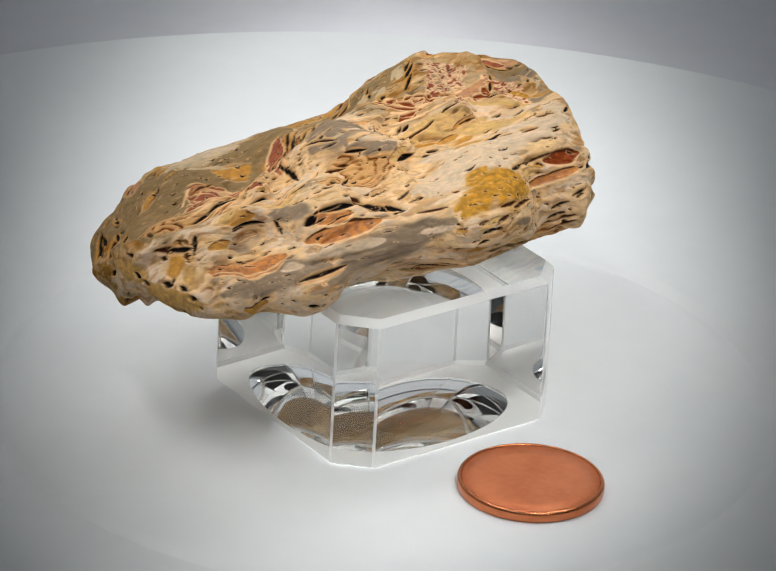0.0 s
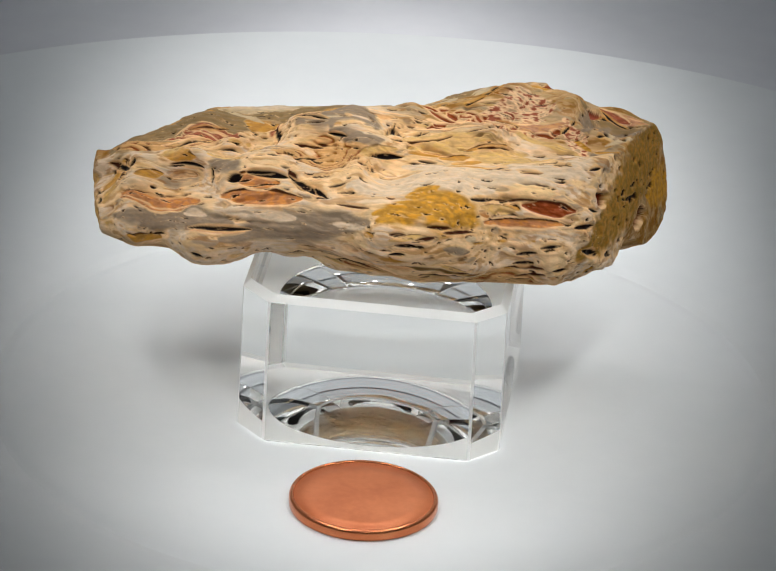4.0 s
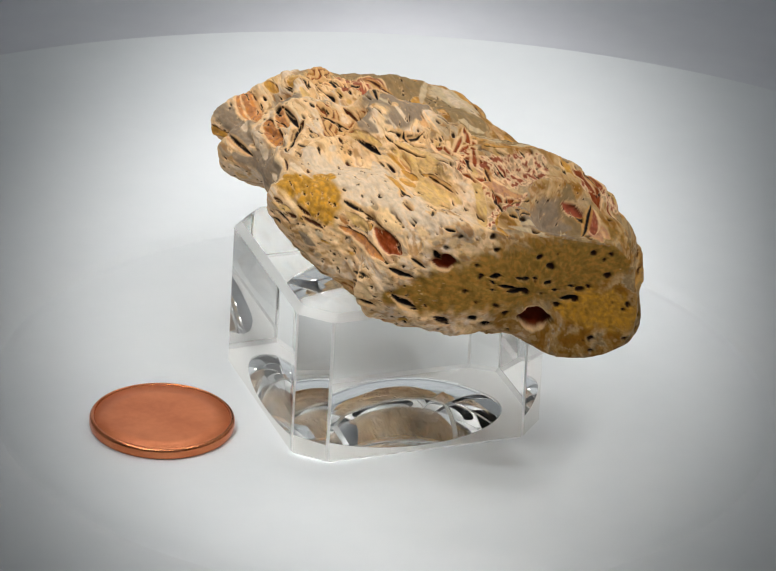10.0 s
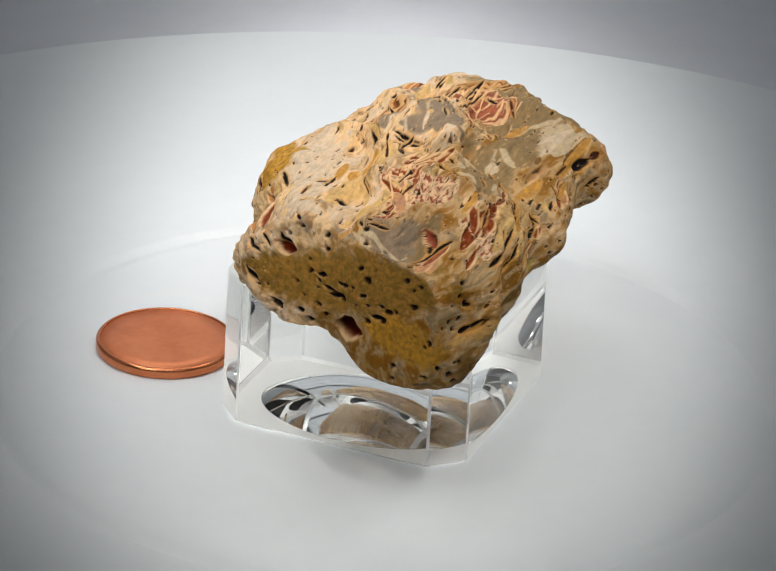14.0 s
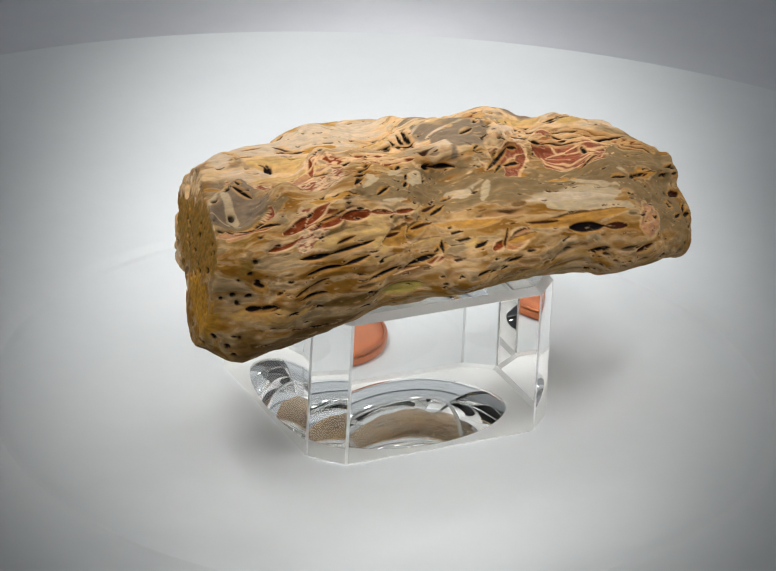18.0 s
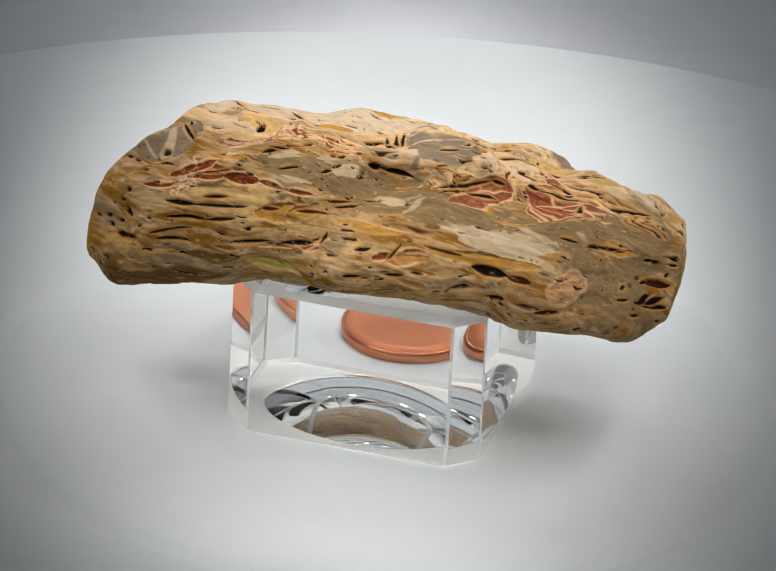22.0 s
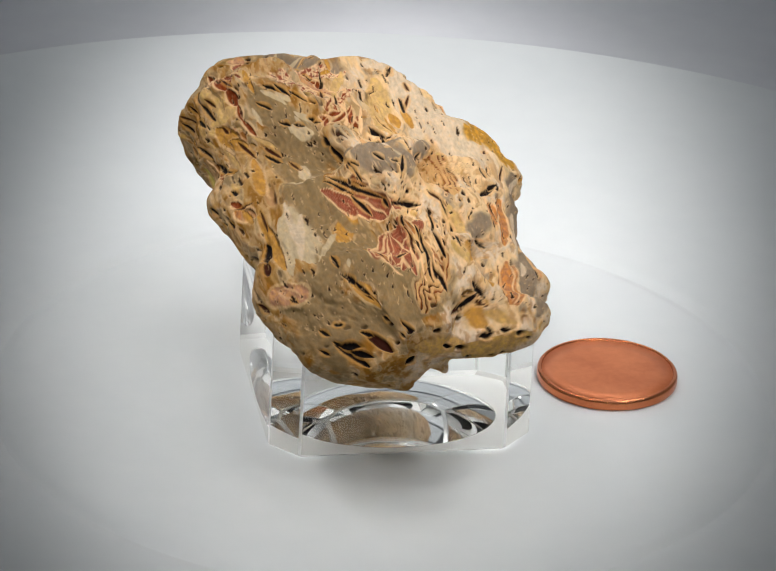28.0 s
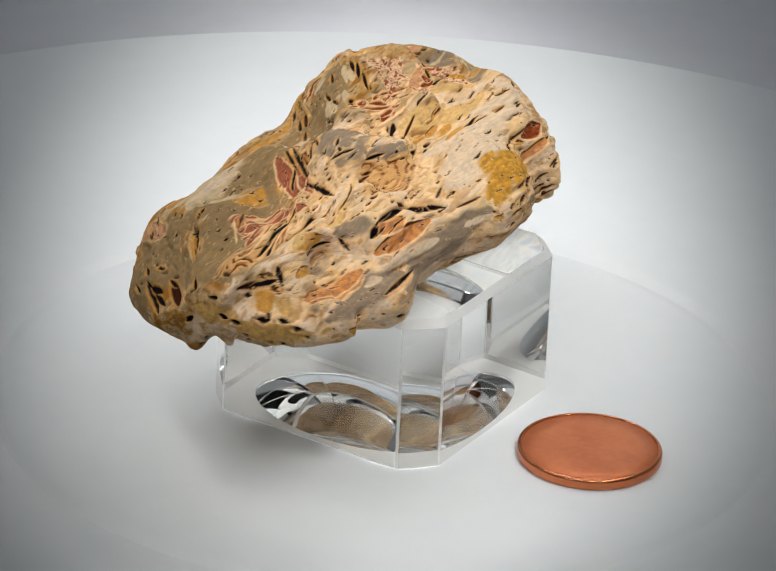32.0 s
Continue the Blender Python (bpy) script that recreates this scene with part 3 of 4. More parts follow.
lens("grey", (24.7, 6.3, 37.8), (27.1, 13.6, 35.2), 1.52)
lens("pale", (27.1, 5.3, 36.5), (30.6, 9.3, 36.2), 0.36)
lens("pale", (26.8, 12.5, 34.8), (30.9, 10.7, 36.3), 0.36)
lens("black", (25.9, 5.8, 37.5), (26.8, 6.4, 37.5), 0.18)
lens("rose", (27.7, 16.0, 35.9), (32.1, 15.9, 35.6), 0.72)
lens("amber", (34.1, 14.0, 26.4), (34.3, 16.3, 28.2), 1.79)
lens("face", (29.7, -0.6, 29.2), (29.6, 1.7, 32.8), 1.79)
lens("cavity", (31.7, 5.5, 25.9), (32.9, 9.0, 25.9), 1.52)
lens("pore", (30.6, 3.0, 30.1), (31.3, 5.1, 29.9), 0.31)
lens("pore", (31.1, 5.0, 31.2), (31.3, 6.0, 31.0), 0.27)
lens("pore", (32.5, 9.4, 29.7), (32.7, 10.0, 29.7), 0.27)
lens("pore", (31.6, 7.0, 31.3), (31.8, 7.6, 31.1), 0.27)
lens("pore", (30.2, 1.9, 30.8), (30.4, 2.5, 30.4), 0.27)
lens("pore", (32.9, 11.4, 30.3), (33.1, 12.1, 30.1), 0.27)
lens("black", (26.0, -9.9, 28.2), (27.6, -7.1, 27.0), 0.45)
lens("black", (28.6, -4.8, 25.8), (29.2, -3.0, 24.9), 0.40)
lens("orange", (12.1, -14.1, 30.0), (19.7, -11.3, 29.8), 0.36)
lens("grey", (8.4, -15.7, 29.7), (11.5, -14.7, 29.1), 0.63)
lens("black", (17.5, -11.4, 27.8), (20.1, -12.0, 28.5), 0.27)
lens("black", (20.5, -12.0, 29.2), (23.1, -11.6, 29.6), 0.27)
lens("black", (17.1, -11.5, 26.4), (19.7, -11.8, 26.9), 0.31)
lens("black", (22.4, -12.7, 26.3), (24.2, -11.3, 26.1), 0.31)
lens("brown", (17.5, -11.2, 24.5), (21.4, -12.4, 25.5), 0.36)
lens("cream", (8.2, -15.1, 27.0), (11.3, -14.2, 26.0), 0.45)
lens("brown", (9.8, -14.2, 25.6), (11.6, -14.0, 25.8), 0.27)
lens("pink", (29.7, 15.8, 35.7), (25.1, 17.3, 36.8), 0.67)
lens("black", (29.8, 14.1, 35.4), (24.4, 17.6, 36.9), 0.21)
lens("rust", (21.0, 20.4, 37.1), (16.7, 20.0, 37.8), 0.67)
lens("rust", (16.7, 20.0, 37.8), (12.5, 19.0, 37.4), 0.67)
lens("rust", (12.5, 19.0, 37.4), (9.1, 18.8, 36.6), 0.34)
lens("rust", (9.1, 18.8, 36.6), (5.7, 17.3, 35.7), 0.34)
lens("rust", (27.2, 20.7, 35.0), (23.2, 20.3, 35.7), 0.34)
lens("brown", (20.7, 20.0, 37.5), (16.2, 19.2, 38.3), 0.21)
lens("cream", (21.6, 22.1, 35.4), (13.3, 20.7, 36.0), 1.09)
lens("black", (23.7, 22.4, 34.1), (19.7, 22.9, 34.3), 0.38)
lens("black", (19.7, 22.9, 34.3), (13.2, 21.7, 34.7), 0.25)
lens("brown", (18.6, 22.4, 35.4), (15.7, 21.4, 35.6), 0.25)
lens("orange", (11.8, 21.8, 34.1), (6.2, 19.1, 34.0), 1.09)
lens("brown", (11.2, 21.3, 34.7), (9.2, 20.6, 34.6), 0.29)
lens("brown", (7.1, 19.5, 34.2), (3.2, 17.8, 33.8), 0.29)
lens("black", (23.2, 23.7, 32.4), (18.1, 23.2, 32.6), 0.34)
lens("black", (18.1, 23.2, 32.6), (14.2, 22.8, 33.3), 0.21)
lens("brown", (25.1, 24.6, 30.1), (20.0, 23.1, 31.1), 0.25)
lens("black", (24.4, 24.5, 29.4), (20.0, 23.0, 29.2), 0.25)
lens("cream", (13.5, 23.3, 32.0), (9.8, 22.0, 32.3), 0.34)
lens("cream", (8.0, 21.0, 32.6), (2.8, 19.9, 32.6), 0.42)
lens("black", (14.6, 23.9, 30.3), (9.6, 22.4, 30.8), 0.29)
lens("black", (8.3, 22.0, 30.6), (4.2, 21.4, 31.2), 0.38)
lens("black", (4.4, 21.2, 31.3), (2.5, 20.5, 32.2), 0.34)
lens("rust", (5.7, 21.7, 30.3), (3.4, 22.0, 30.8), 0.34)
lens("ridge", (10.9, 23.0, 30.0), (6.9, 21.9, 30.0), 0.21)
lens("ridge", (5.4, 22.1, 29.7), (1.9, 21.0, 31.9), 0.21)
lens("yellow", (12.3, 23.2, 27.9), (6.5, 22.4, 27.6), 0.84)
lens("umber", (20.5, 22.9, 27.5), (13.4, 23.6, 28.3), 0.84)
lens("umber", (29.3, 22.8, 22.9), (16.1, 22.6, 25.0), 1.26)
lens("black", (13.2, 15.5, 39.8), (11.0, 13.4, 39.6), 0.34)
lens("black", (10.6, 16.7, 38.4), (8.2, 15.0, 38.4), 0.29)
lens("black", (5.7, 14.4, 37.7), (4.6, 13.1, 37.7), 0.25)
lens("olive", (13.7, 17.1, 39.2), (5.7, 15.5, 37.1), 1.43)
lens("pale", (12.2, 15.9, 39.4), (8.7, 13.1, 38.9), 0.42)
lens("pale", (10.0, 17.4, 37.9), (6.4, 16.5, 36.9), 0.34)
lens("pale", (5.9, 12.3, 38.3), (2.4, 11.2, 37.5), 0.34)
lens("pale", (4.5, 13.4, 37.5), (2.1, 11.9, 36.6), 0.29)
lens("cream", (20.9, 17.4, 38.5), (15.3, 16.8, 39.6), 0.59)
lens("orange", (20.1, 17.0, 38.7), (13.0, 16.9, 39.1), 0.42)
lens("cream", (25.3, 2.8, 35.9), (12.3, 6.1, 38.1), 0.67)
lens("rust", (12.2, 6.5, 38.0), (8.0, 7.7, 38.6), 0.25)
lens("black", (11.4, 12.3, 39.7), (8.1, 9.3, 38.8), 0.17)
lens("orange", (12.6, -3.2, 35.9), (6.8, -3.7, 35.7), 0.50)
lens("rust", (5.5, 8.1, 38.1), (1.8, 8.9, 38.6), 0.38)
lens("black", (0.5, 9.8, 37.8), (-1.0, 9.1, 37.1), 0.59)
lens("black", (-1.0, 9.1, 37.1), (-4.8, 7.9, 35.9), 0.38)
lens("olive", (4.7, 15.7, 36.3), (0.2, 10.3, 36.6), 1.26)
lens("brown", (4.1, 16.7, 35.0), (1.3, 14.6, 34.5), 0.29)
lens("black", (2.8, 16.6, 34.3), (0.2, 14.7, 34.2), 0.29)
lens("brown", (0.1, 13.8, 34.4), (-2.1, 12.5, 34.3), 0.17)
lens("orange", (2.9, 18.1, 33.6), (-6.3, 18.3, 33.0), 0.75)
lens("cream", (5.9, 17.7, 35.4), (3.0, 15.1, 35.2), 0.34)
lens("black", (-1.3, 21.6, 31.3), (-3.2, 21.0, 31.5), 0.38)
lens("cream", (0.1, 21.3, 31.6), (-2.0, 20.5, 31.9), 0.50)
lens("rust", (-3.7, 22.0, 30.7), (-6.0, 21.0, 31.2), 0.50)
lens("orange", (-6.4, 21.1, 31.0), (-10.8, 20.0, 30.9), 0.50)
lens("black", (-0.5, 24.0, 28.4), (-2.7, 23.5, 28.5), 0.34)
lens("rose", (-1.1, 24.0, 27.8), (-2.3, 23.6, 28.1), 0.25)
lens("black", (-5.6, 22.6, 28.9), (-7.9, 22.0, 29.0), 0.21)
lens("grey", (-5.9, 6.7, 38.5), (-11.0, 3.7, 38.2), 1.79)
lens("black", (-7.1, 4.3, 38.8), (-9.4, 3.2, 38.7), 0.27)
lens("black", (-7.7, 7.4, 38.0), (-8.9, 6.4, 37.9), 0.22)
lens("white", (-3.0, 2.7, 38.1), (-6.4, 2.1, 39.0), 0.36)
lens("black", (-5.8, 7.7, 37.4), (-10.8, 6.4, 36.7), 0.31)
lens("black", (-8.1, 10.5, 36.0), (-14.4, 4.4, 35.8), 0.36)
lens("black", (-14.4, 4.4, 35.8), (-16.1, 3.9, 35.3), 0.31)
lens("black", (-9.1, 11.0, 35.9), (-12.0, 7.6, 35.4), 0.27)
lens("black", (-12.1, 7.8, 35.2), (-15.6, 5.8, 34.0), 0.31)
lens("pink", (-10.7, 11.3, 35.4), (-16.9, 4.4, 34.1), 0.89)
lens("pink", (-20.2, 4.3, 33.2), (-27.8, 4.6, 33.4), 0.81)
lens("pink", (-23.7, 3.4, 33.3), (-30.8, 2.7, 32.9), 0.45)
lens("ridge", (-16.9, 3.7, 35.0), (-18.3, 4.4, 33.5), 0.22)
lens("ridge", (-19.2, 4.2, 33.4), (-28.2, 5.4, 33.3), 0.22)
lens("ridge", (-20.3, 2.4, 34.9), (-28.8, 2.8, 33.4), 0.22)
lens("black", (-21.5, 1.4, 35.2), (-27.7, 0.2, 33.4), 0.27)
lens("black", (-27.7, 0.2, 33.4), (-34.6, -0.4, 32.4), 0.27)
lens("brown", (-21.0, 2.4, 34.4), (-26.7, 2.2, 34.0), 0.18)
lens("olive", (-25.2, 11.5, 33.6), (-37.3, 0.8, 31.1), 2.01)
lens("olive", (-10.7, 14.0, 34.6), (-18.1, 6.4, 32.5), 0.89)
lens("pale", (-13.8, 17.2, 33.0), (-26.2, 17.6, 31.3), 0.98)
lens("white", (-11.0, 16.2, 33.7), (-21.4, 16.1, 32.7), 0.54)
lens("pale", (-18.6, 10.8, 33.0), (-25.9, 14.2, 33.0), 0.45)
lens("orange", (-10.4, 19.4, 31.7), (-25.0, 18.3, 31.3), 0.81)
lens("black", (-16.2, 19.5, 30.6), (-20.6, 20.0, 30.5), 0.89)
lens("brown", (-20.8, 20.2, 30.4), (-24.0, 20.2, 30.1), 0.54)
lens("brown", (-9.6, 19.0, 32.1), (-14.5, 18.9, 31.6), 0.27)
lens("black", (-25.5, 12.6, 33.4), (-28.1, 12.1, 33.0), 0.31)
lens("orange", (-30.0, 11.2, 32.2), (-35.0, 8.0, 30.5), 0.54)
lens("black", (-29.2, 11.5, 32.6), (-30.7, 10.5, 32.1), 0.45)
lens("brown", (-30.7, 10.7, 32.0), (-33.6, 8.8, 31.0), 0.27)
lens("black", (-35.7, 7.7, 29.6), (-36.9, 7.1, 29.5), 0.27)
lens("black", (-37.4, 5.8, 30.0), (-39.4, 4.5, 29.5), 0.22)
lens("black", (-38.7, 6.2, 28.8), (-39.7, 5.7, 28.7), 0.22)
lens("brown", (-36.2, 9.9, 27.9), (-39.2, 7.1, 26.6), 0.63)
lens("black", (-36.2, 13.8, 26.6), (-39.5, 9.9, 24.7), 0.54)
lens("black", (-36.0, 10.5, 27.9), (-36.7, 9.1, 27.8), 0.31)
lens("black", (-34.1, 15.3, 27.3), (-35.4, 14.2, 27.1), 0.27)
lens("black", (-36.1, 15.5, 25.5), (-37.0, 14.4, 25.2), 0.27)
lens("brown", (-25.1, 21.8, 26.5), (-27.9, 20.8, 26.9), 0.40)
lens("black", (-18.4, 20.5, 27.2), (-20.9, 21.6, 27.9), 0.36)
lens("rose", (-27.2, 19.5, 29.5), (-29.7, 17.0, 29.6), 0.40)
lens("black", (-29.2, 18.2, 29.2), (-30.0, 17.4, 29.1), 0.18)
lens("tan", (-35.8, -5.1, 29.8), (-36.6, -8.8, 28.4), 0.98)
lens("brown", (-35.2, -2.3, 32.1), (-35.3, -5.4, 30.3), 0.36)
lens("black", (-37.3, -5.0, 28.6), (-37.9, -5.7, 28.3), 0.22)
lens("cream", (-16.5, -3.1, 36.0), (-23.7, -4.6, 34.8), 0.89)
lens("brown", (-13.6, -1.8, 36.6), (-17.3, -3.4, 35.9), 0.27)
lens("cream", (-25.5, -2.8, 34.6), (-30.0, -4.0, 33.8), 0.63)
lens("pink", (-28.2, 5.3, 33.3), (-20.8, 0.6, 35.3), 1.32)
lens("pink", (-29.2, 4.1, 32.9), (-24.6, 0.7, 34.1), 0.79)
lens("orange", (-20.9, 10.8, 33.0), (-14.4, 7.9, 33.5), 1.32)
lens("brown", (-27.9, 5.7, 33.5), (-23.0, 8.2, 32.8), 0.20)
lens("black", (-13.6, 1.8, 38.0), (-8.9, 0.7, 39.1), 0.26)
lens("pale", (-28.5, 10.8, 33.1), (-27.3, 10.8, 33.6), 0.33)
lens("orange", (-29.5, -4.2, 33.9), (-25.5, -5.2, 34.5), 0.79)
lens("black", (-28.5, -5.2, 33.1), (-24.2, -5.6, 33.2), 0.33)
lens("brown", (-37.4, -0.6, 30.3), (-34.7, -4.6, 31.7), 0.53)
lens("black", (-36.2, -1.8, 30.6), (-34.7, -4.4, 31.8), 0.40)
lens("orange", (-33.1, -6.5, 32.0), (-29.6, -5.7, 31.9), 0.66)
lens("salmon", (-34.2, -9.5, 30.1), (-24.7, -10.7, 30.5), 1.32)
lens("brown", (-32.6, -8.5, 31.1), (-25.3, -8.8, 30.8), 0.26)
lens("black", (-20.5, -9.4, 33.6), (-18.8, -9.4, 34.5), 0.60)
lens("black", (-18.1, -9.1, 35.0), (-12.5, -9.1, 34.8), 0.53)
lens("black", (-12.5, -8.8, 35.0), (-8.2, -11.9, 34.0), 0.46)
lens("salmon", (-21.0, -10.5, 31.9), (-10.8, -12.0, 33.2), 1.06)
lens("white", (-20.6, -12.3, 30.6), (-11.1, -13.6, 31.0), 0.93)
lens("white", (-25.7, -12.0, 29.6), (-22.7, -12.6, 30.0), 0.53)
lens("black", (-24.7, -14.3, 28.7), (-16.7, -13.9, 29.0), 0.33)
lens("rose", (-24.3, -14.7, 28.5), (-17.5, -14.1, 28.7), 0.33)
lens("orange", (-32.7, -14.3, 26.7), (-28.4, -13.0, 26.3), 0.53)
lens("black", (-24.1, -15.9, 25.8), (-22.6, -16.1, 25.5), 0.33)
lens("grey", (-20.5, -15.0, 27.7), (-8.1, -14.9, 30.0), 1.32)
lens("grey", (-34.4, -12.2, 28.4), (-26.7, -13.1, 28.2), 1.32)
lens("grey", (-8.3, -0.9, 38.0), (-3.6, -2.9, 38.4), 1.19)
lens("black", (-8.6, -1.0, 37.7), (-6.2, -2.1, 38.0), 0.26)
lens("brown", (-12.3, -2.3, 36.7), (-7.0, -2.4, 36.6), 0.26)
lens("brown", (10.2, -14.6, 31.9), (21.1, -11.7, 30.2), 0.33)
lens("brown", (16.5, -11.6, 25.9), (21.1, -12.6, 26.4), 0.33)
lens("umber", (3.1, -15.7, 26.8), (12.8, -13.2, 25.5), 0.53)
lens("black", (-0.2, -0.1, 37.6), (-0.5, 3.9, 37.4), 0.40)
lens("black", (-1.7, 1.9, 37.5), (1.5, 1.4, 37.1), 0.26)
lens("pale", (27.6, 6.5, 37.0), (27.6, 12.7, 34.8), 0.66)
lens("black", (21.2, 7.5, 36.9), (22.0, 8.7, 37.3), 0.26)
lens("black", (26.6, 6.9, 37.8), (24.4, 9.2, 36.6), 0.26)
lens("rose", (26.8, 15.6, 36.1), (31.1, 17.1, 35.5), 1.06)
lens("black", (25.6, 14.9, 36.4), (27.1, 15.5, 36.0), 0.40)
lens("olive", (-20.8, 12.2, 33.1), (-6.2, 15.0, 34.1), 1.72)
lens("pale", (-7.6, 11.9, 35.3), (-5.5, 14.7, 34.1), 0.53)
lens("pore", (30.1, 1.9, 31.3), (30.4, 3.2, 31.5), 0.40)
lens("pore", (31.1, 4.0, 29.4), (31.7, 6.3, 29.8), 0.46)
lens("pore", (33.0, 10.5, 28.6), (33.4, 12.4, 28.9), 0.40)
lens("pore", (31.2, 5.6, 31.0), (31.5, 6.6, 31.2), 0.33)
lens("pore", (32.2, 8.6, 30.6), (32.3, 9.1, 30.7), 0.33)
lens("pore", (30.1, -0.5, 25.8), (30.2, 0.1, 25.8), 0.40)
lens("pore", (30.4, 0.7, 25.1), (30.6, 1.9, 24.9), 0.40)
lens("pore", (28.8, -4.1, 25.6), (29.2, -3.1, 25.3), 0.40)
lens("pore", (30.4, 1.9, 29.7), (30.6, 2.4, 29.6), 0.26)
lens("black", (26.3, -9.6, 28.1), (27.7, -6.9, 26.7), 0.53)
lens("amber", (33.9, 13.8, 27.8), (34.8, 17.7, 26.3), 2.65)
lens("olive", (9.7, 13.6, 39.1), (-11.9, 12.3, 34.8), 2.65)
lens("pale", (11.2, 14.0, 39.5), (9.2, 12.5, 39.1), 0.60)
lens("pale", (3.8, 12.4, 37.6), (2.2, 11.3, 37.3), 0.93)
lens("pale", (-1.1, 12.5, 34.4), (-3.8, 11.9, 34.3), 0.53)
lens("black", (4.6, 12.6, 37.8), (3.9, 11.4, 38.0), 0.33)
lens("black", (4.6, 9.8, 38.2), (4.2, 9.4, 38.2), 0.33)
lens("black", (12.7, 14.0, 40.0), (10.1, 12.1, 39.4), 0.33)
lens("pale", (-21.8, 17.0, 32.3), (-14.3, 15.3, 33.7), 1.32)
lens("white", (-24.6, 16.2, 32.4), (-14.5, 14.7, 33.9), 0.60)
lens("pink", (-12.8, 7.1, 35.0), (-15.4, 4.5, 35.0), 1.59)
lens("pink", (-20.0, 5.1, 32.8), (-28.5, 3.0, 33.5), 1.99)
lens("brown", (-10.2, 8.5, 36.4), (-11.8, 5.9, 36.2), 0.33)
lens("black", (-15.9, 3.3, 35.8), (-15.6, -0.5, 35.2), 0.40)
lens("black", (-20.3, 2.6, 34.6), (-18.3, 2.4, 34.9), 0.26)
lens("ridge", (-14.8, 9.3, 33.6), (-26.8, 7.2, 33.8), 0.26)
lens("ridge", (-26.8, 7.2, 33.8), (-30.4, 4.3, 32.4), 0.26)
lens("ridge", (-21.7, 1.9, 34.7), (-32.0, 1.6, 32.5), 0.26)
lens("ridge", (-22.4, 0.6, 34.9), (-31.9, -0.6, 32.7), 0.26)
lens("black", (-22.3, 0.9, 35.0), (-31.5, 0.6, 32.4), 0.20)
lens("black", (-16.5, -1.0, 35.0), (-27.9, -1.5, 33.5), 0.20)
lens("black", (-15.8, -2.9, 36.1), (-27.5, -3.5, 34.7), 0.20)
lens("ridge", (-9.0, 7.9, 37.3), (-14.3, 4.0, 36.6), 0.26)
lens("ridge", (-14.3, 4.0, 36.6), (-18.5, 2.7, 34.9), 0.26)
lens("ridge", (10.9, 5.1, 38.3), (-4.7, 5.5, 38.9), 0.26)
lens("rust", (6.1, 7.7, 38.1), (7.4, 6.0, 38.4), 0.46)
lens("rust", (6.4, 5.0, 38.2), (3.8, 4.3, 37.6), 0.53)
lens("network", (21.3, 9.6, 38.0), (24.9, 2.4, 36.0), 1.19)
lens("black", (18.3, 1.0, 35.7), (18.0, -0.5, 36.2), 0.66)
lens("black", (3.0, 3.0, 37.3), (1.8, 1.4, 37.2), 0.60)
lens("orange", (11.4, -1.5, 35.9), (7.8, -2.0, 35.7), 0.66)
lens("cream", (7.3, 0.8, 37.3), (20.3, -0.8, 36.6), 1.99)
lens("grey", (-8.5, 4.2, 38.6), (-8.3, -0.4, 38.5), 1.59)
lens("black", (-10.0, 2.4, 39.0), (-11.0, 1.5, 39.1), 0.33)
lens("brown", (3.8, -5.6, 35.3), (-4.0, -6.4, 36.7), 0.40)
lens("white", (13.4, -8.5, 35.1), (-1.7, -10.4, 34.8), 2.38)
lens("amber", (6.5, -13.0, 34.8), (-0.9, -14.9, 33.3), 1.06)
lens("brown", (-12.7, -8.2, 35.2), (-10.4, -10.8, 34.0), 0.66)
lens("salmon", (-19.6, -9.4, 34.2), (-13.9, -10.1, 34.2), 1.06)
lens("grey", (-22.1, -6.4, 34.3), (-20.1, -7.5, 34.9), 1.46)
lens("black", (-23.2, -6.3, 33.6), (-22.8, -7.6, 32.2), 0.40)
lens("salmon", (-34.4, -8.8, 30.3), (-24.1, -10.3, 30.7), 1.06)
lens("orange", (-34.2, 8.4, 30.8), (-30.8, 9.9, 32.2), 0.79)
lens("black", (-30.5, 10.4, 32.2), (-32.8, 9.1, 31.5), 0.33)
lens("black", (-33.6, -3.9, 33.0), (-34.6, -5.1, 31.6), 0.53)
lens("orange", (-35.3, -3.3, 31.4), (-36.7, -4.1, 29.0), 1.19)
lens("black", (-38.5, -4.2, 27.8), (-38.1, -5.7, 28.0), 0.73)
lens("black", (-37.7, -6.9, 28.3), (-37.5, -8.2, 28.1), 0.60)
lens("black", (-36.8, 13.1, 26.4), (-37.5, 10.8, 26.6), 0.53)
lens("black", (-37.6, 11.9, 26.0), (-38.9, 9.4, 25.8), 0.46)
lens("olive", (-32.8, 16.9, 27.0), (-37.4, 2.1, 31.1), 2.65)
lens("black", (-34.3, 13.3, 28.1), (-34.4, 12.7, 28.2), 0.33)
lens("black", (-40.0, 5.3, 25.0), (-40.0, 4.4, 26.1), 0.46)
lens("black", (-39.5, 0.8, 27.3), (-39.4, -0.4, 27.0), 0.33)
lens("tan", (-40.1, 4.2, 27.5), (-39.1, -1.7, 27.3), 1.46)
lens("cream", (12.2, 21.9, 34.2), (12.2, 19.9, 36.5), 1.32)
lens("orange", (8.2, 20.4, 33.8), (4.9, 18.4, 34.1), 0.79)
lens("tan", (18.4, 22.7, 34.4), (14.6, 19.5, 37.5), 1.32)
lens("black", (3.3, 21.6, 31.3), (2.9, 20.2, 32.4), 0.33)
lens("salmon", (-6.0, 21.7, 30.4), (-9.7, 19.8, 31.5), 0.93)
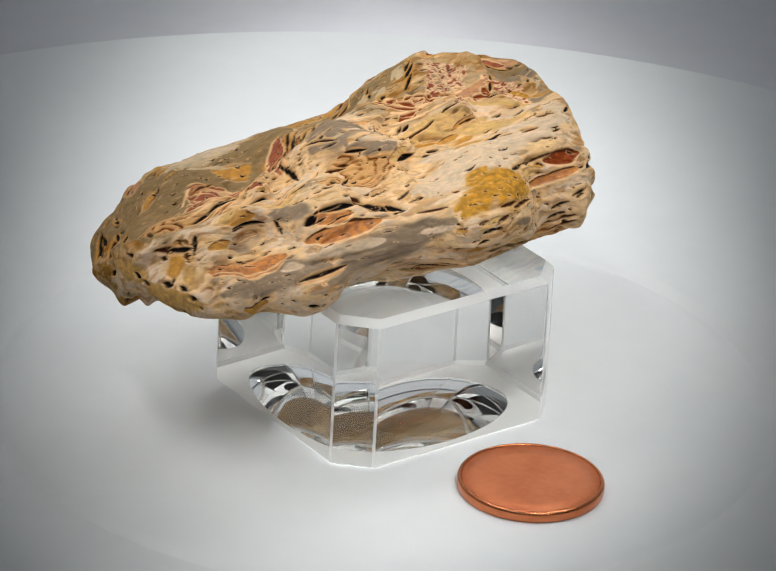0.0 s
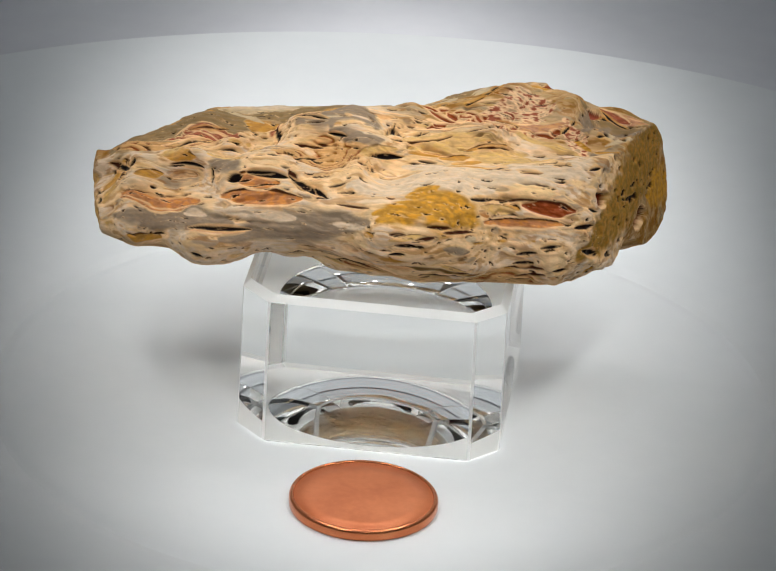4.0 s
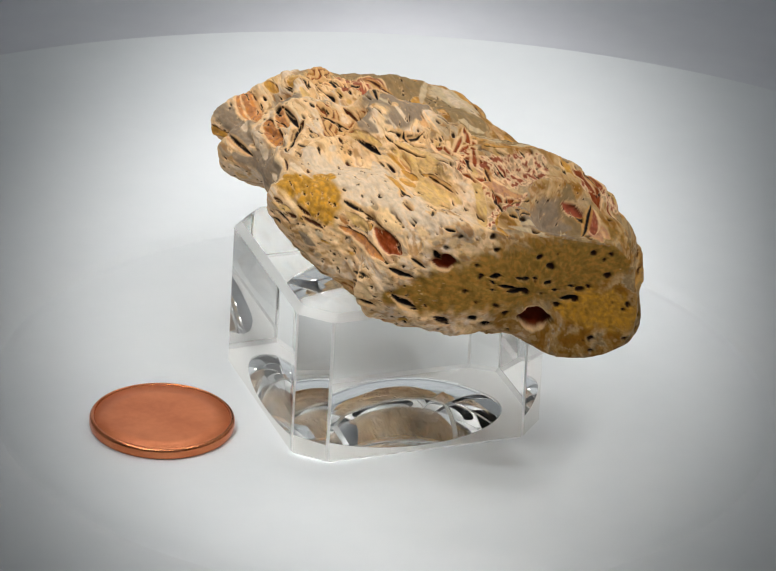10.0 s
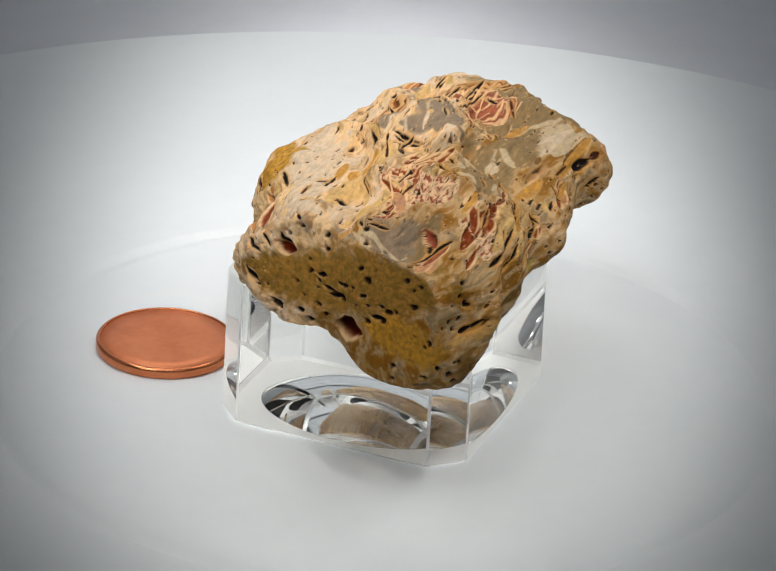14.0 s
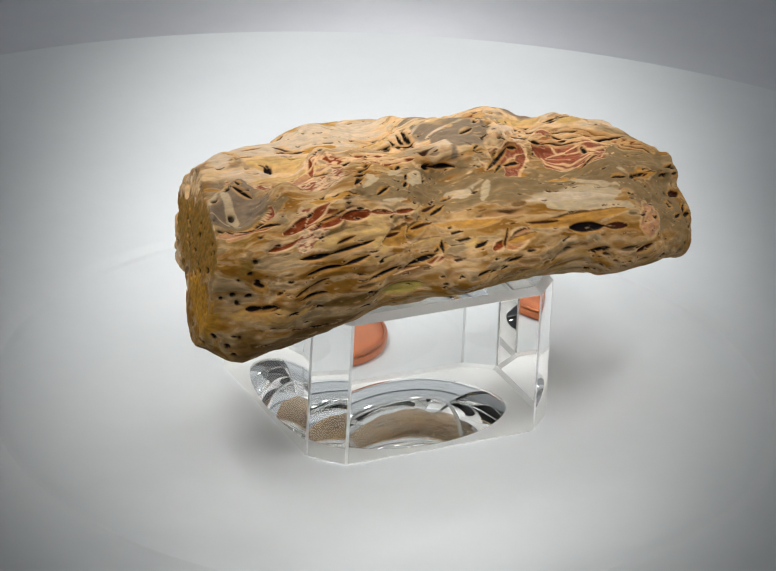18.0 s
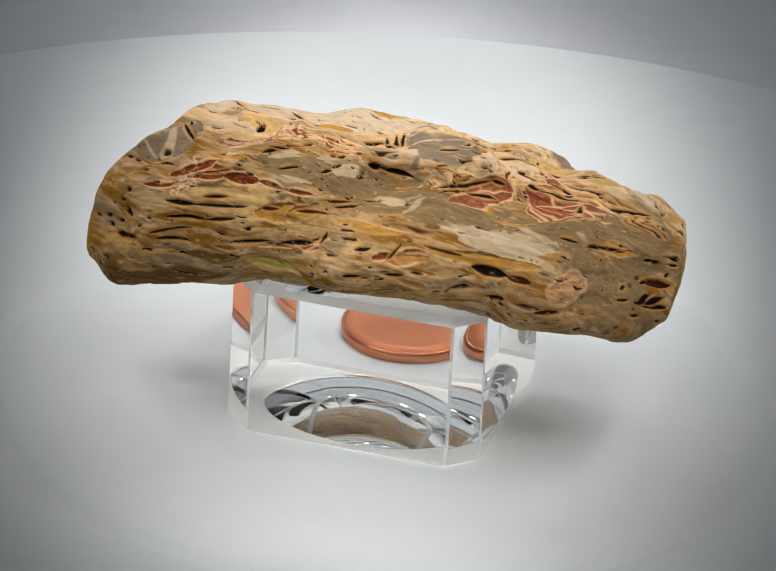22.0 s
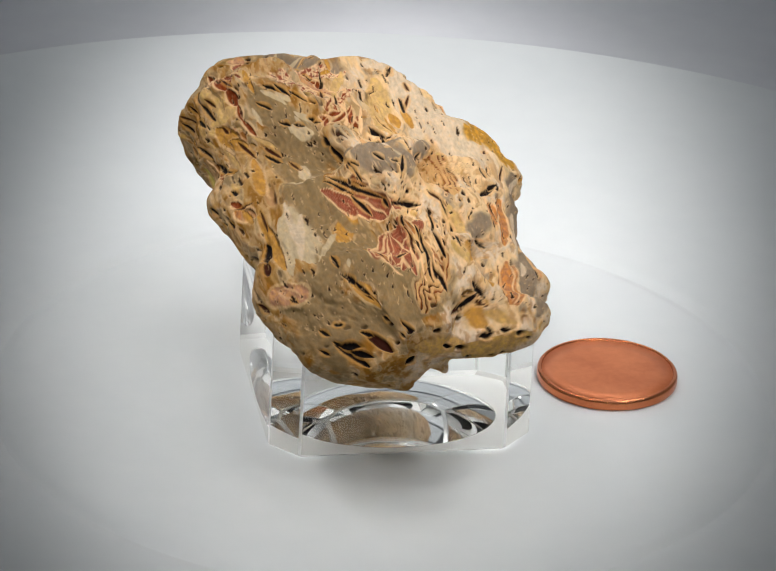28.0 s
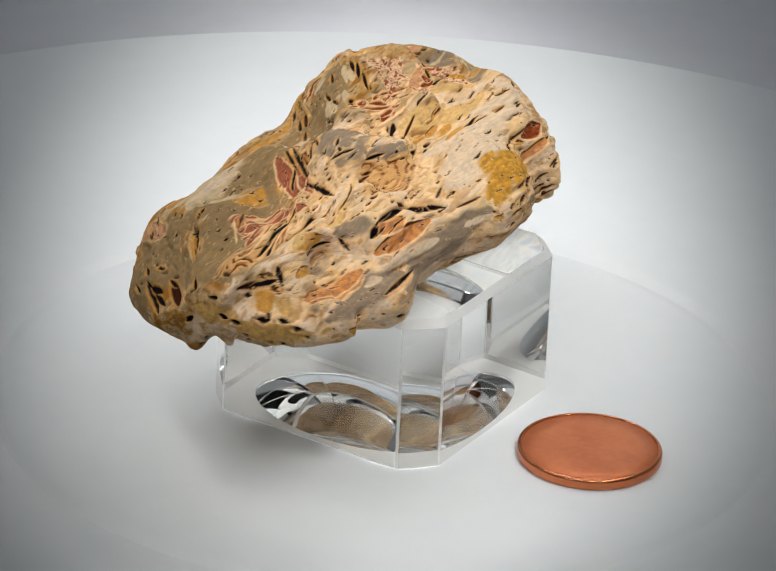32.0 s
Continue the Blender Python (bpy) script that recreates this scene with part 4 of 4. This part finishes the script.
lens("brown", (-5.5, 21.7, 30.5), (-6.8, 19.6, 32.1), 0.26)
lens("rose", (-27.7, 19.6, 29.0), (-29.2, 17.2, 29.9), 1.32)


def make_stone():
    skin = stone_skin()
    rows, cols = skin.shape[:2]
    p = skin.reshape(-1, 3)
    du = np.gradient(skin, axis=0)
    dv = np.roll(skin, -1, 1) - np.roll(skin, 1, 1)
    nrm = np.cross(dv, du).reshape(-1, 3)
    nrm /= np.linalg.norm(nrm, axis=1)[:, None] + 1e-9
    if (nrm * (p - p.mean(0))).sum() < 0:
        nrm = -nrm
    # wavy fibres along x
    bend = np.stack([0 * p[:, 0], fbm(p / 9, 2, 1) - .5, fbm(p / 9, 2, 2) - .5], 1)
    kink = np.stack([fbm(p / 1.7, 2, 41) - .5, fbm(p / 1.7, 2, 42) - .5, fbm(p / 1.7, 2, 43) - .5], 1)
    q = p + bend * 3 + kink * 0.45
    straight = (p + bend * 2.5 + kink * .15) * np.array([1 / 9.0, 1, 1])
    fibre = q * np.array([1 / 7.0, 1, 1])
    lump = fbm(p / np.array([7, 4.5, 4.5]), 3, 4) - 0.5
    ridge = fbm(fibre / 1.2, 3, 6) - 0.5
    broad = fbm(p / np.array([9, 5, 5]), 2, 15)
    edge = fbm((p + bend * 3 + kink * .2) * np.array([.3, 1, 1]) / 1.3, 2, 33) - .5
    speck = fbm(q * np.array([.5, 1, 1]) / .55, 2, 35)
    side = smoothstep(1, 9, p[:, 1] + (broad - .5) * 14 - .25 * (p[:, 2] - 32))
    end = np.maximum(smoothstep(27.0, 29.5, p[:, 0] + .3 * (p[:, 2] - 30)), 1 - smoothstep(-36.5, -33, p[:, 0] + .25 * (p[:, 2] - 27)))
    col = np.zeros((len(p), 3))

    def lay(colour, mask):
        nonlocal col
        col = col * (1 - mask[:, None]) + np.asarray(colour) * mask[:, None]

    # ground mass: cream on one flank, tan and olive on the other
    streak = fbm(q * np.array([1 / 10.0, 1, 1]) / .9, 3, 71)
    mass = fbm(q * np.array([1 / 5.0, 1, 1]) / 2.6, 3, 73)
    lay((.74, .615, .44), np.ones(len(p)))
    lay((.66, .60, .51), smoothstep(.46, .54, fbm(p / np.array([12, 5, 5]), 2, 131)) * .9)
    lay((.64, .47, .26), smoothstep(.54, .60, mass) * .55)
    lay(GREY * 1.1, smoothstep(.63, .67, mass) * .8)
    lay(OLIVE * 1.15, side * (1 - smoothstep(.40, .46, mass)) * .95)
    lay((.47, .315, .15), side * smoothstep(.42, .47, mass) * .9)
    lay((.36, .205, .075), side * smoothstep(.55, .60, mass) * .85)
    lay((.66, .53, .36), smoothstep(.57, .64, streak) * .5)
    lay((.40, .20, .065), smoothstep(.45, .36, streak) * .5)
    dig = np.zeros(len(p))
    # long tinted lenses with shade painted on upper lips; short slits with pale lips
    calm = smoothstep(.44, .56, fbm(p / np.array([11, 6, 6]), 2, 96))
    for size, wide, shift, fill in ((2.3, 4.6, 5, .34), (1.35, 5.5, 21, .34)):
        grid = (p + bend * 2.4 + kink * .22) * np.array([1 / wide, 1, 1]) / size
        near, _, ident, away = worley(grid, shift)
        near = near + edge * .22
        on = (ident < fill) * (1 - end) * (1 - .75 * calm)
        kin = ident / fill
        reach = .30 + .14 * ((ident * 37.7) % 1)
        inside = (1 - smoothstep(reach - .05, reach + .02, near)) * on
        rim = smoothstep(reach - .03, reach, near) * (1 - smoothstep(reach + .05, reach + .10, near)) * on
        tint = np.select([(kin < c)[:, None] for c in (.26, .44, .58, .70, .80, .90)],
                         [np.array((.76, .62, .41)) + 0 * p, np.array((.66, .49, .26)) + 0 * p, PALE * 1.1 + 0 * p, GREY * 1.15 + 0 * p, np.array((.68, .46, .28)) + 0 * p, np.array((.56, .33, .12)) + 0 * p], np.array((.44, .20, .08)) + 0 * p)
        tint = tint * (1 - .22 * side[:, None])
        lay(CREAM * (1 - .2 * side[:, None]), rim * .6)
        lay(tint, inside * .92)
        # overhang shade painted into the colour below the upper lip
        lip_shade = smoothstep(reach - .14, reach - .07, near) * (1 - smoothstep(reach - .02, reach + .03, near)) * smoothstep(.10, .22, away[:, 2]) * on * (kin > .18)
        lay((.07, .025, .008), lip_shade * .95)
        dig += lip_shade * .35 + inside * np.where(kin > .7, .16, .03)
    for size, wide, shift, share in ((1.8, 5.0, 44, .34), (1.2, 4.6, 52, .26), (0.8, 4.0, 61, .12)):
        grid = (p + bend * 1.6 + kink * .10) * np.array([1 / wide, 1, 1]) / size
        near, _, ident, _ = worley(grid, shift)
        near = near + edge * .16
        on = (ident < share * (1 + .7 * side)) * (1 - .85 * end) * (1 - .6 * calm)
        reach = .15 + .10 * ((ident * 53.3) % 1)
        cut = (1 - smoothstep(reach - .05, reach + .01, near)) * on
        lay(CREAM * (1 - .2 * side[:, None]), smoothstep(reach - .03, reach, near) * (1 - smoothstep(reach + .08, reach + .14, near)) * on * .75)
        # near-black colour laid where the slit is sunk
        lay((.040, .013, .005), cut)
        dig += cut * .5
    # pale walls between larger cells
    _, gap3, _, _ = worley(fibre / 3.1 + 3, 33)
    wall_on = smoothstep(.42, .55, fbm(p / np.array([7, 4, 4]), 2, 91)) * (1 - end)
    lay(CREAM, (1 - smoothstep(.05, .12, gap3)) * wall_on * .4)
            # seams that follow the fibres
    seam_n = np.abs(fbm(straight / 2.4, 2, 77) - .5)
    seam_on = smoothstep(.47, .56, fbm(p / np.array([6, 3, 3]), 2, 79)) * (1 - end)
    seam = (1 - smoothstep(.004, .012, seam_n)) * seam_on
    lay(CREAM * (1 - .15 * side[:, None]), (1 - smoothstep(.012, .030, seam_n)) * seam_on * .75)
    lay((.10, .042, .016), seam * .25)
    dig += seam * .15

    # the larger inclusions, widest first, pits last
    late = {"ridge": 1, "brown": 1, "black": 2, "pore": 2, "cavity": 1, "pinkcave": 1}
    up = np.array((0, 0, 1.0))
    for kind, a, b, half in sorted(LENSES, key=lambda l: (late.get(l[0], 0), -l[3])):
        colour, rim_w, edge_shade, sunk, grain = KINDS[kind]
        ab, mid = b - a, (a + b) / 2
        small = late.get(kind, 0)
        half = half * {"black": .92, "brown": 1.0, "ridge": .9, "pore": .9, "cavity": 1.0, "pinkcave": 1.0}.get(kind, 1.15)
        if kind in ("black", "brown"):
            half = max(half * 1.05, .27)
        length = np.linalg.norm(ab)
        reach = length / 2 + half * 1.8 + .6
        idx = np.nonzero((np.abs(p - mid) < reach).all(1))[0]
        if not len(idx):
            continue
        here = p[idx]
        n0 = nrm[idx[np.argmin(((here - mid) ** 2).sum(1))]]
        v = here - a
        t = np.clip(v @ ab / max(length * length, 1e-6), 0, 1)
        v = v - t[:, None] * ab
        depth = (v * nrm[idx]).sum(1)
        v = v - .9 * depth[:, None] * nrm[idx]
        wide = half * (1 - .72 * np.abs(2 * t - 1) ** 2.4) if length > 2.2 * half else half
        d = np.linalg.norm(v, axis=1) / wide + edge[idx] * .6
        ok = (nrm[idx] @ n0 > .1) & (np.abs(depth) < 4)
        soft = .3 if small == 2 else .5 if kind in ("amber", "olive", "grey", "white", "tan", "umber", "face") else .16
        soft = min(max(soft, (.12 if small == 2 else .17) / half), .8)
        m = (1 - smoothstep(1 - soft, 1, d)) * ok
        w_rim = .28 / max(half, .28)
        r = smoothstep(1 - soft, 1, d) * (1 - smoothstep(1 + w_rim * .7, 1 + w_rim * 1.5, d)) * ok
        c = col[idx]
        golden = (.3 + .55 * side[idx])[:, None] if kind in ("black", "brown") else 0
        c = c + (CREAM * (1 - golden) + np.array((.60, .36, .14)) * golden - c) * (r * rim_w)[:, None]
        fill = np.asarray(colour) * np.ones((len(idx), 1))
        if grain:
            g = smoothstep(.5, .62, speck[idx])[:, None] * min(grain, 1)
            fill = fill * (1 - g) + (PINK * 1.05 if kind == "network" else RUST * 1.2 if kind == "rustnet" else CREAM * np.clip(np.asarray(colour) * 2.2, .35, 1)) * g
            dk = smoothstep(.42, .32, speck[idx])[:, None] * min(grain, 1) * .6
            fill = fill * (1 - dk) + fill * .45 * dk
        if kind == "stripes":
            thread = (v @ np.cross(ab / max(length, 1e-6), n0)) / .8 + edge[idx] * .6 + (mass[idx] - .5) * 4
            wave = .5 + .5 * np.cos(2 * np.pi * thread)
            which = LATTICE[np.floor(thread + 40).astype(int) % 64, 3, 9]
            shade = np.where((which > .66)[:, None], RUST, np.where((which > .33)[:, None], (.40, .24, .10), (.11, .045, .018)))
            k = smoothstep(.62, .9, wave)[:, None] * .9
            fill = fill * (1 - k) + shade * k
            dig[idx] = np.maximum(dig[idx], k[:, 0] * m * .35)
        if kind == "pink":
            ring = (np.abs((d * 3.2) % 1 - .5) < .12)[:, None] * .35
            fill = fill * (1 - ring) + np.array((.64, .42, .30)) * ring
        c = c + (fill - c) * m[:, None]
        # shade of an overhang, painted just inside the upper edge
        if edge_shade:
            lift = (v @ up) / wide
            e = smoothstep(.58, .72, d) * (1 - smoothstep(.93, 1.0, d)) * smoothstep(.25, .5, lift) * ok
            c = c + (np.array((.07, .026, .012)) - c) * (e * edge_shade)[:, None]
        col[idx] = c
        deeper = m * sunk * min(1.0, .4 + half)
        dig[idx] = dig[idx] + (deeper - dig[idx]) * m if sunk < 0 else np.maximum(dig[idx], deeper)

    # stray slits
    slit_n = fbm(straight / 0.55, 2, 12) + .03 * smoothstep(.42, .62, broad) - .2 * end
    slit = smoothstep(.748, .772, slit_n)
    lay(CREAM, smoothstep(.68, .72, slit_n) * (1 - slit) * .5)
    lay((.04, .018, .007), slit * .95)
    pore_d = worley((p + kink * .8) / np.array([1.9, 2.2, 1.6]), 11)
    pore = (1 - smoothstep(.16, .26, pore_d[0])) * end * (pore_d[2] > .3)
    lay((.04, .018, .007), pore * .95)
    dig = np.maximum(dig, np.maximum(slit * .45, pore * .5))
    fine = fbm(q * np.array([.45, 1, 1]) / .55, 2, 81) - .5
    # worn edges: soften the pits
    dig = dig.reshape(rows, cols)
    for k in range(5):
        dig = (np.roll(dig, 1, 1) + 2 * dig + np.roll(dig, -1, 1)) / 4
        if k < 2:
            dig[1:-1] = (dig[:-2] + 2 * dig[1:-1] + dig[2:]) / 4
    dig = dig.ravel()
    step = smoothstep(.40, .60, fbm(straight / 1.9, 2, 84)) - .5
    out = p + nrm * (lump * 0.95 * (1 - .5 * end) + ridge * .24 * (1 - .6 * end) + step * .22 * (1 - .7 * end) + fine * .10 * (1 - .5 * end) - dig * 1.35)[:, None]
    grey = col.mean(1, keepdims=True)
    col = np.clip(grey + (col - grey) * 1.36, .004, 1) * np.array((1.0, .89, .80)) * (grey / .36) ** .36 * .81 * (1 - .15 * side[:, None])
    col = np.clip(col * (0.80 + 0.42 * fbm(q * np.array([.3, 1, 1]) / .8, 3, 66))[:, None], .004, .9)

    caps = [p[:cols].mean(0) + (-.1, 0, 0), p[-cols:].mean(0) + (.1, 0, 0)]
    out = np.concatenate([out, [out[:cols].mean(0), out[-cols:].mean(0)]])
    col = np.concatenate([col, [col[0], col[-1]]])
    idx = np.arange(rows * cols).reshape(rows, cols)
    a, b = idx[:-1], idx[1:]
    quads = np.stack([a, b, np.roll(b, -1, 1), np.roll(a, -1, 1)], -1).reshape(-1, 4).tolist()
    first, last, n = idx[0], idx[-1], rows * cols
    fans = [(n, int(first[k]), int(first[(k + 1) % cols])) for k in range(cols)] + [(n + 1, int(last[(k + 1) % cols]), int(last[k])) for k in range(cols)]
    me = bpy.data.meshes.new("petrified_wood")
    me.from_pydata((out * MM).tolist(), [], quads + fans)
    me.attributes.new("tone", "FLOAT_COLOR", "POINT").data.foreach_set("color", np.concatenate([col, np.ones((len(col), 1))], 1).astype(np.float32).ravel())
    me.materials.append(STONE)
    me.polygons.foreach_set("use_smooth", [True] * len(me.polygons))
    ob = new("petrified_wood", me)
    return tagged(ob, "cream, ochre and pink petrified wood chunk, pitted, on a glass block", "stone")


stone = make_stone()
stone_home = pose(0, 0, 0)


# ---- what moves: all turns with the turntable ----
def motions():
    steps = [k * 0.5 for k in range(65)]
    for thing, home in ((turntable, pose(0, 0, 0)), (coin, coin_home), (block, block_home), (stone, stone_home)):
        walk(thing, [(t, pose(0, 0, 0, 0, 0, -TURN * (t - T0)) @ home) for t in steps])


motions()
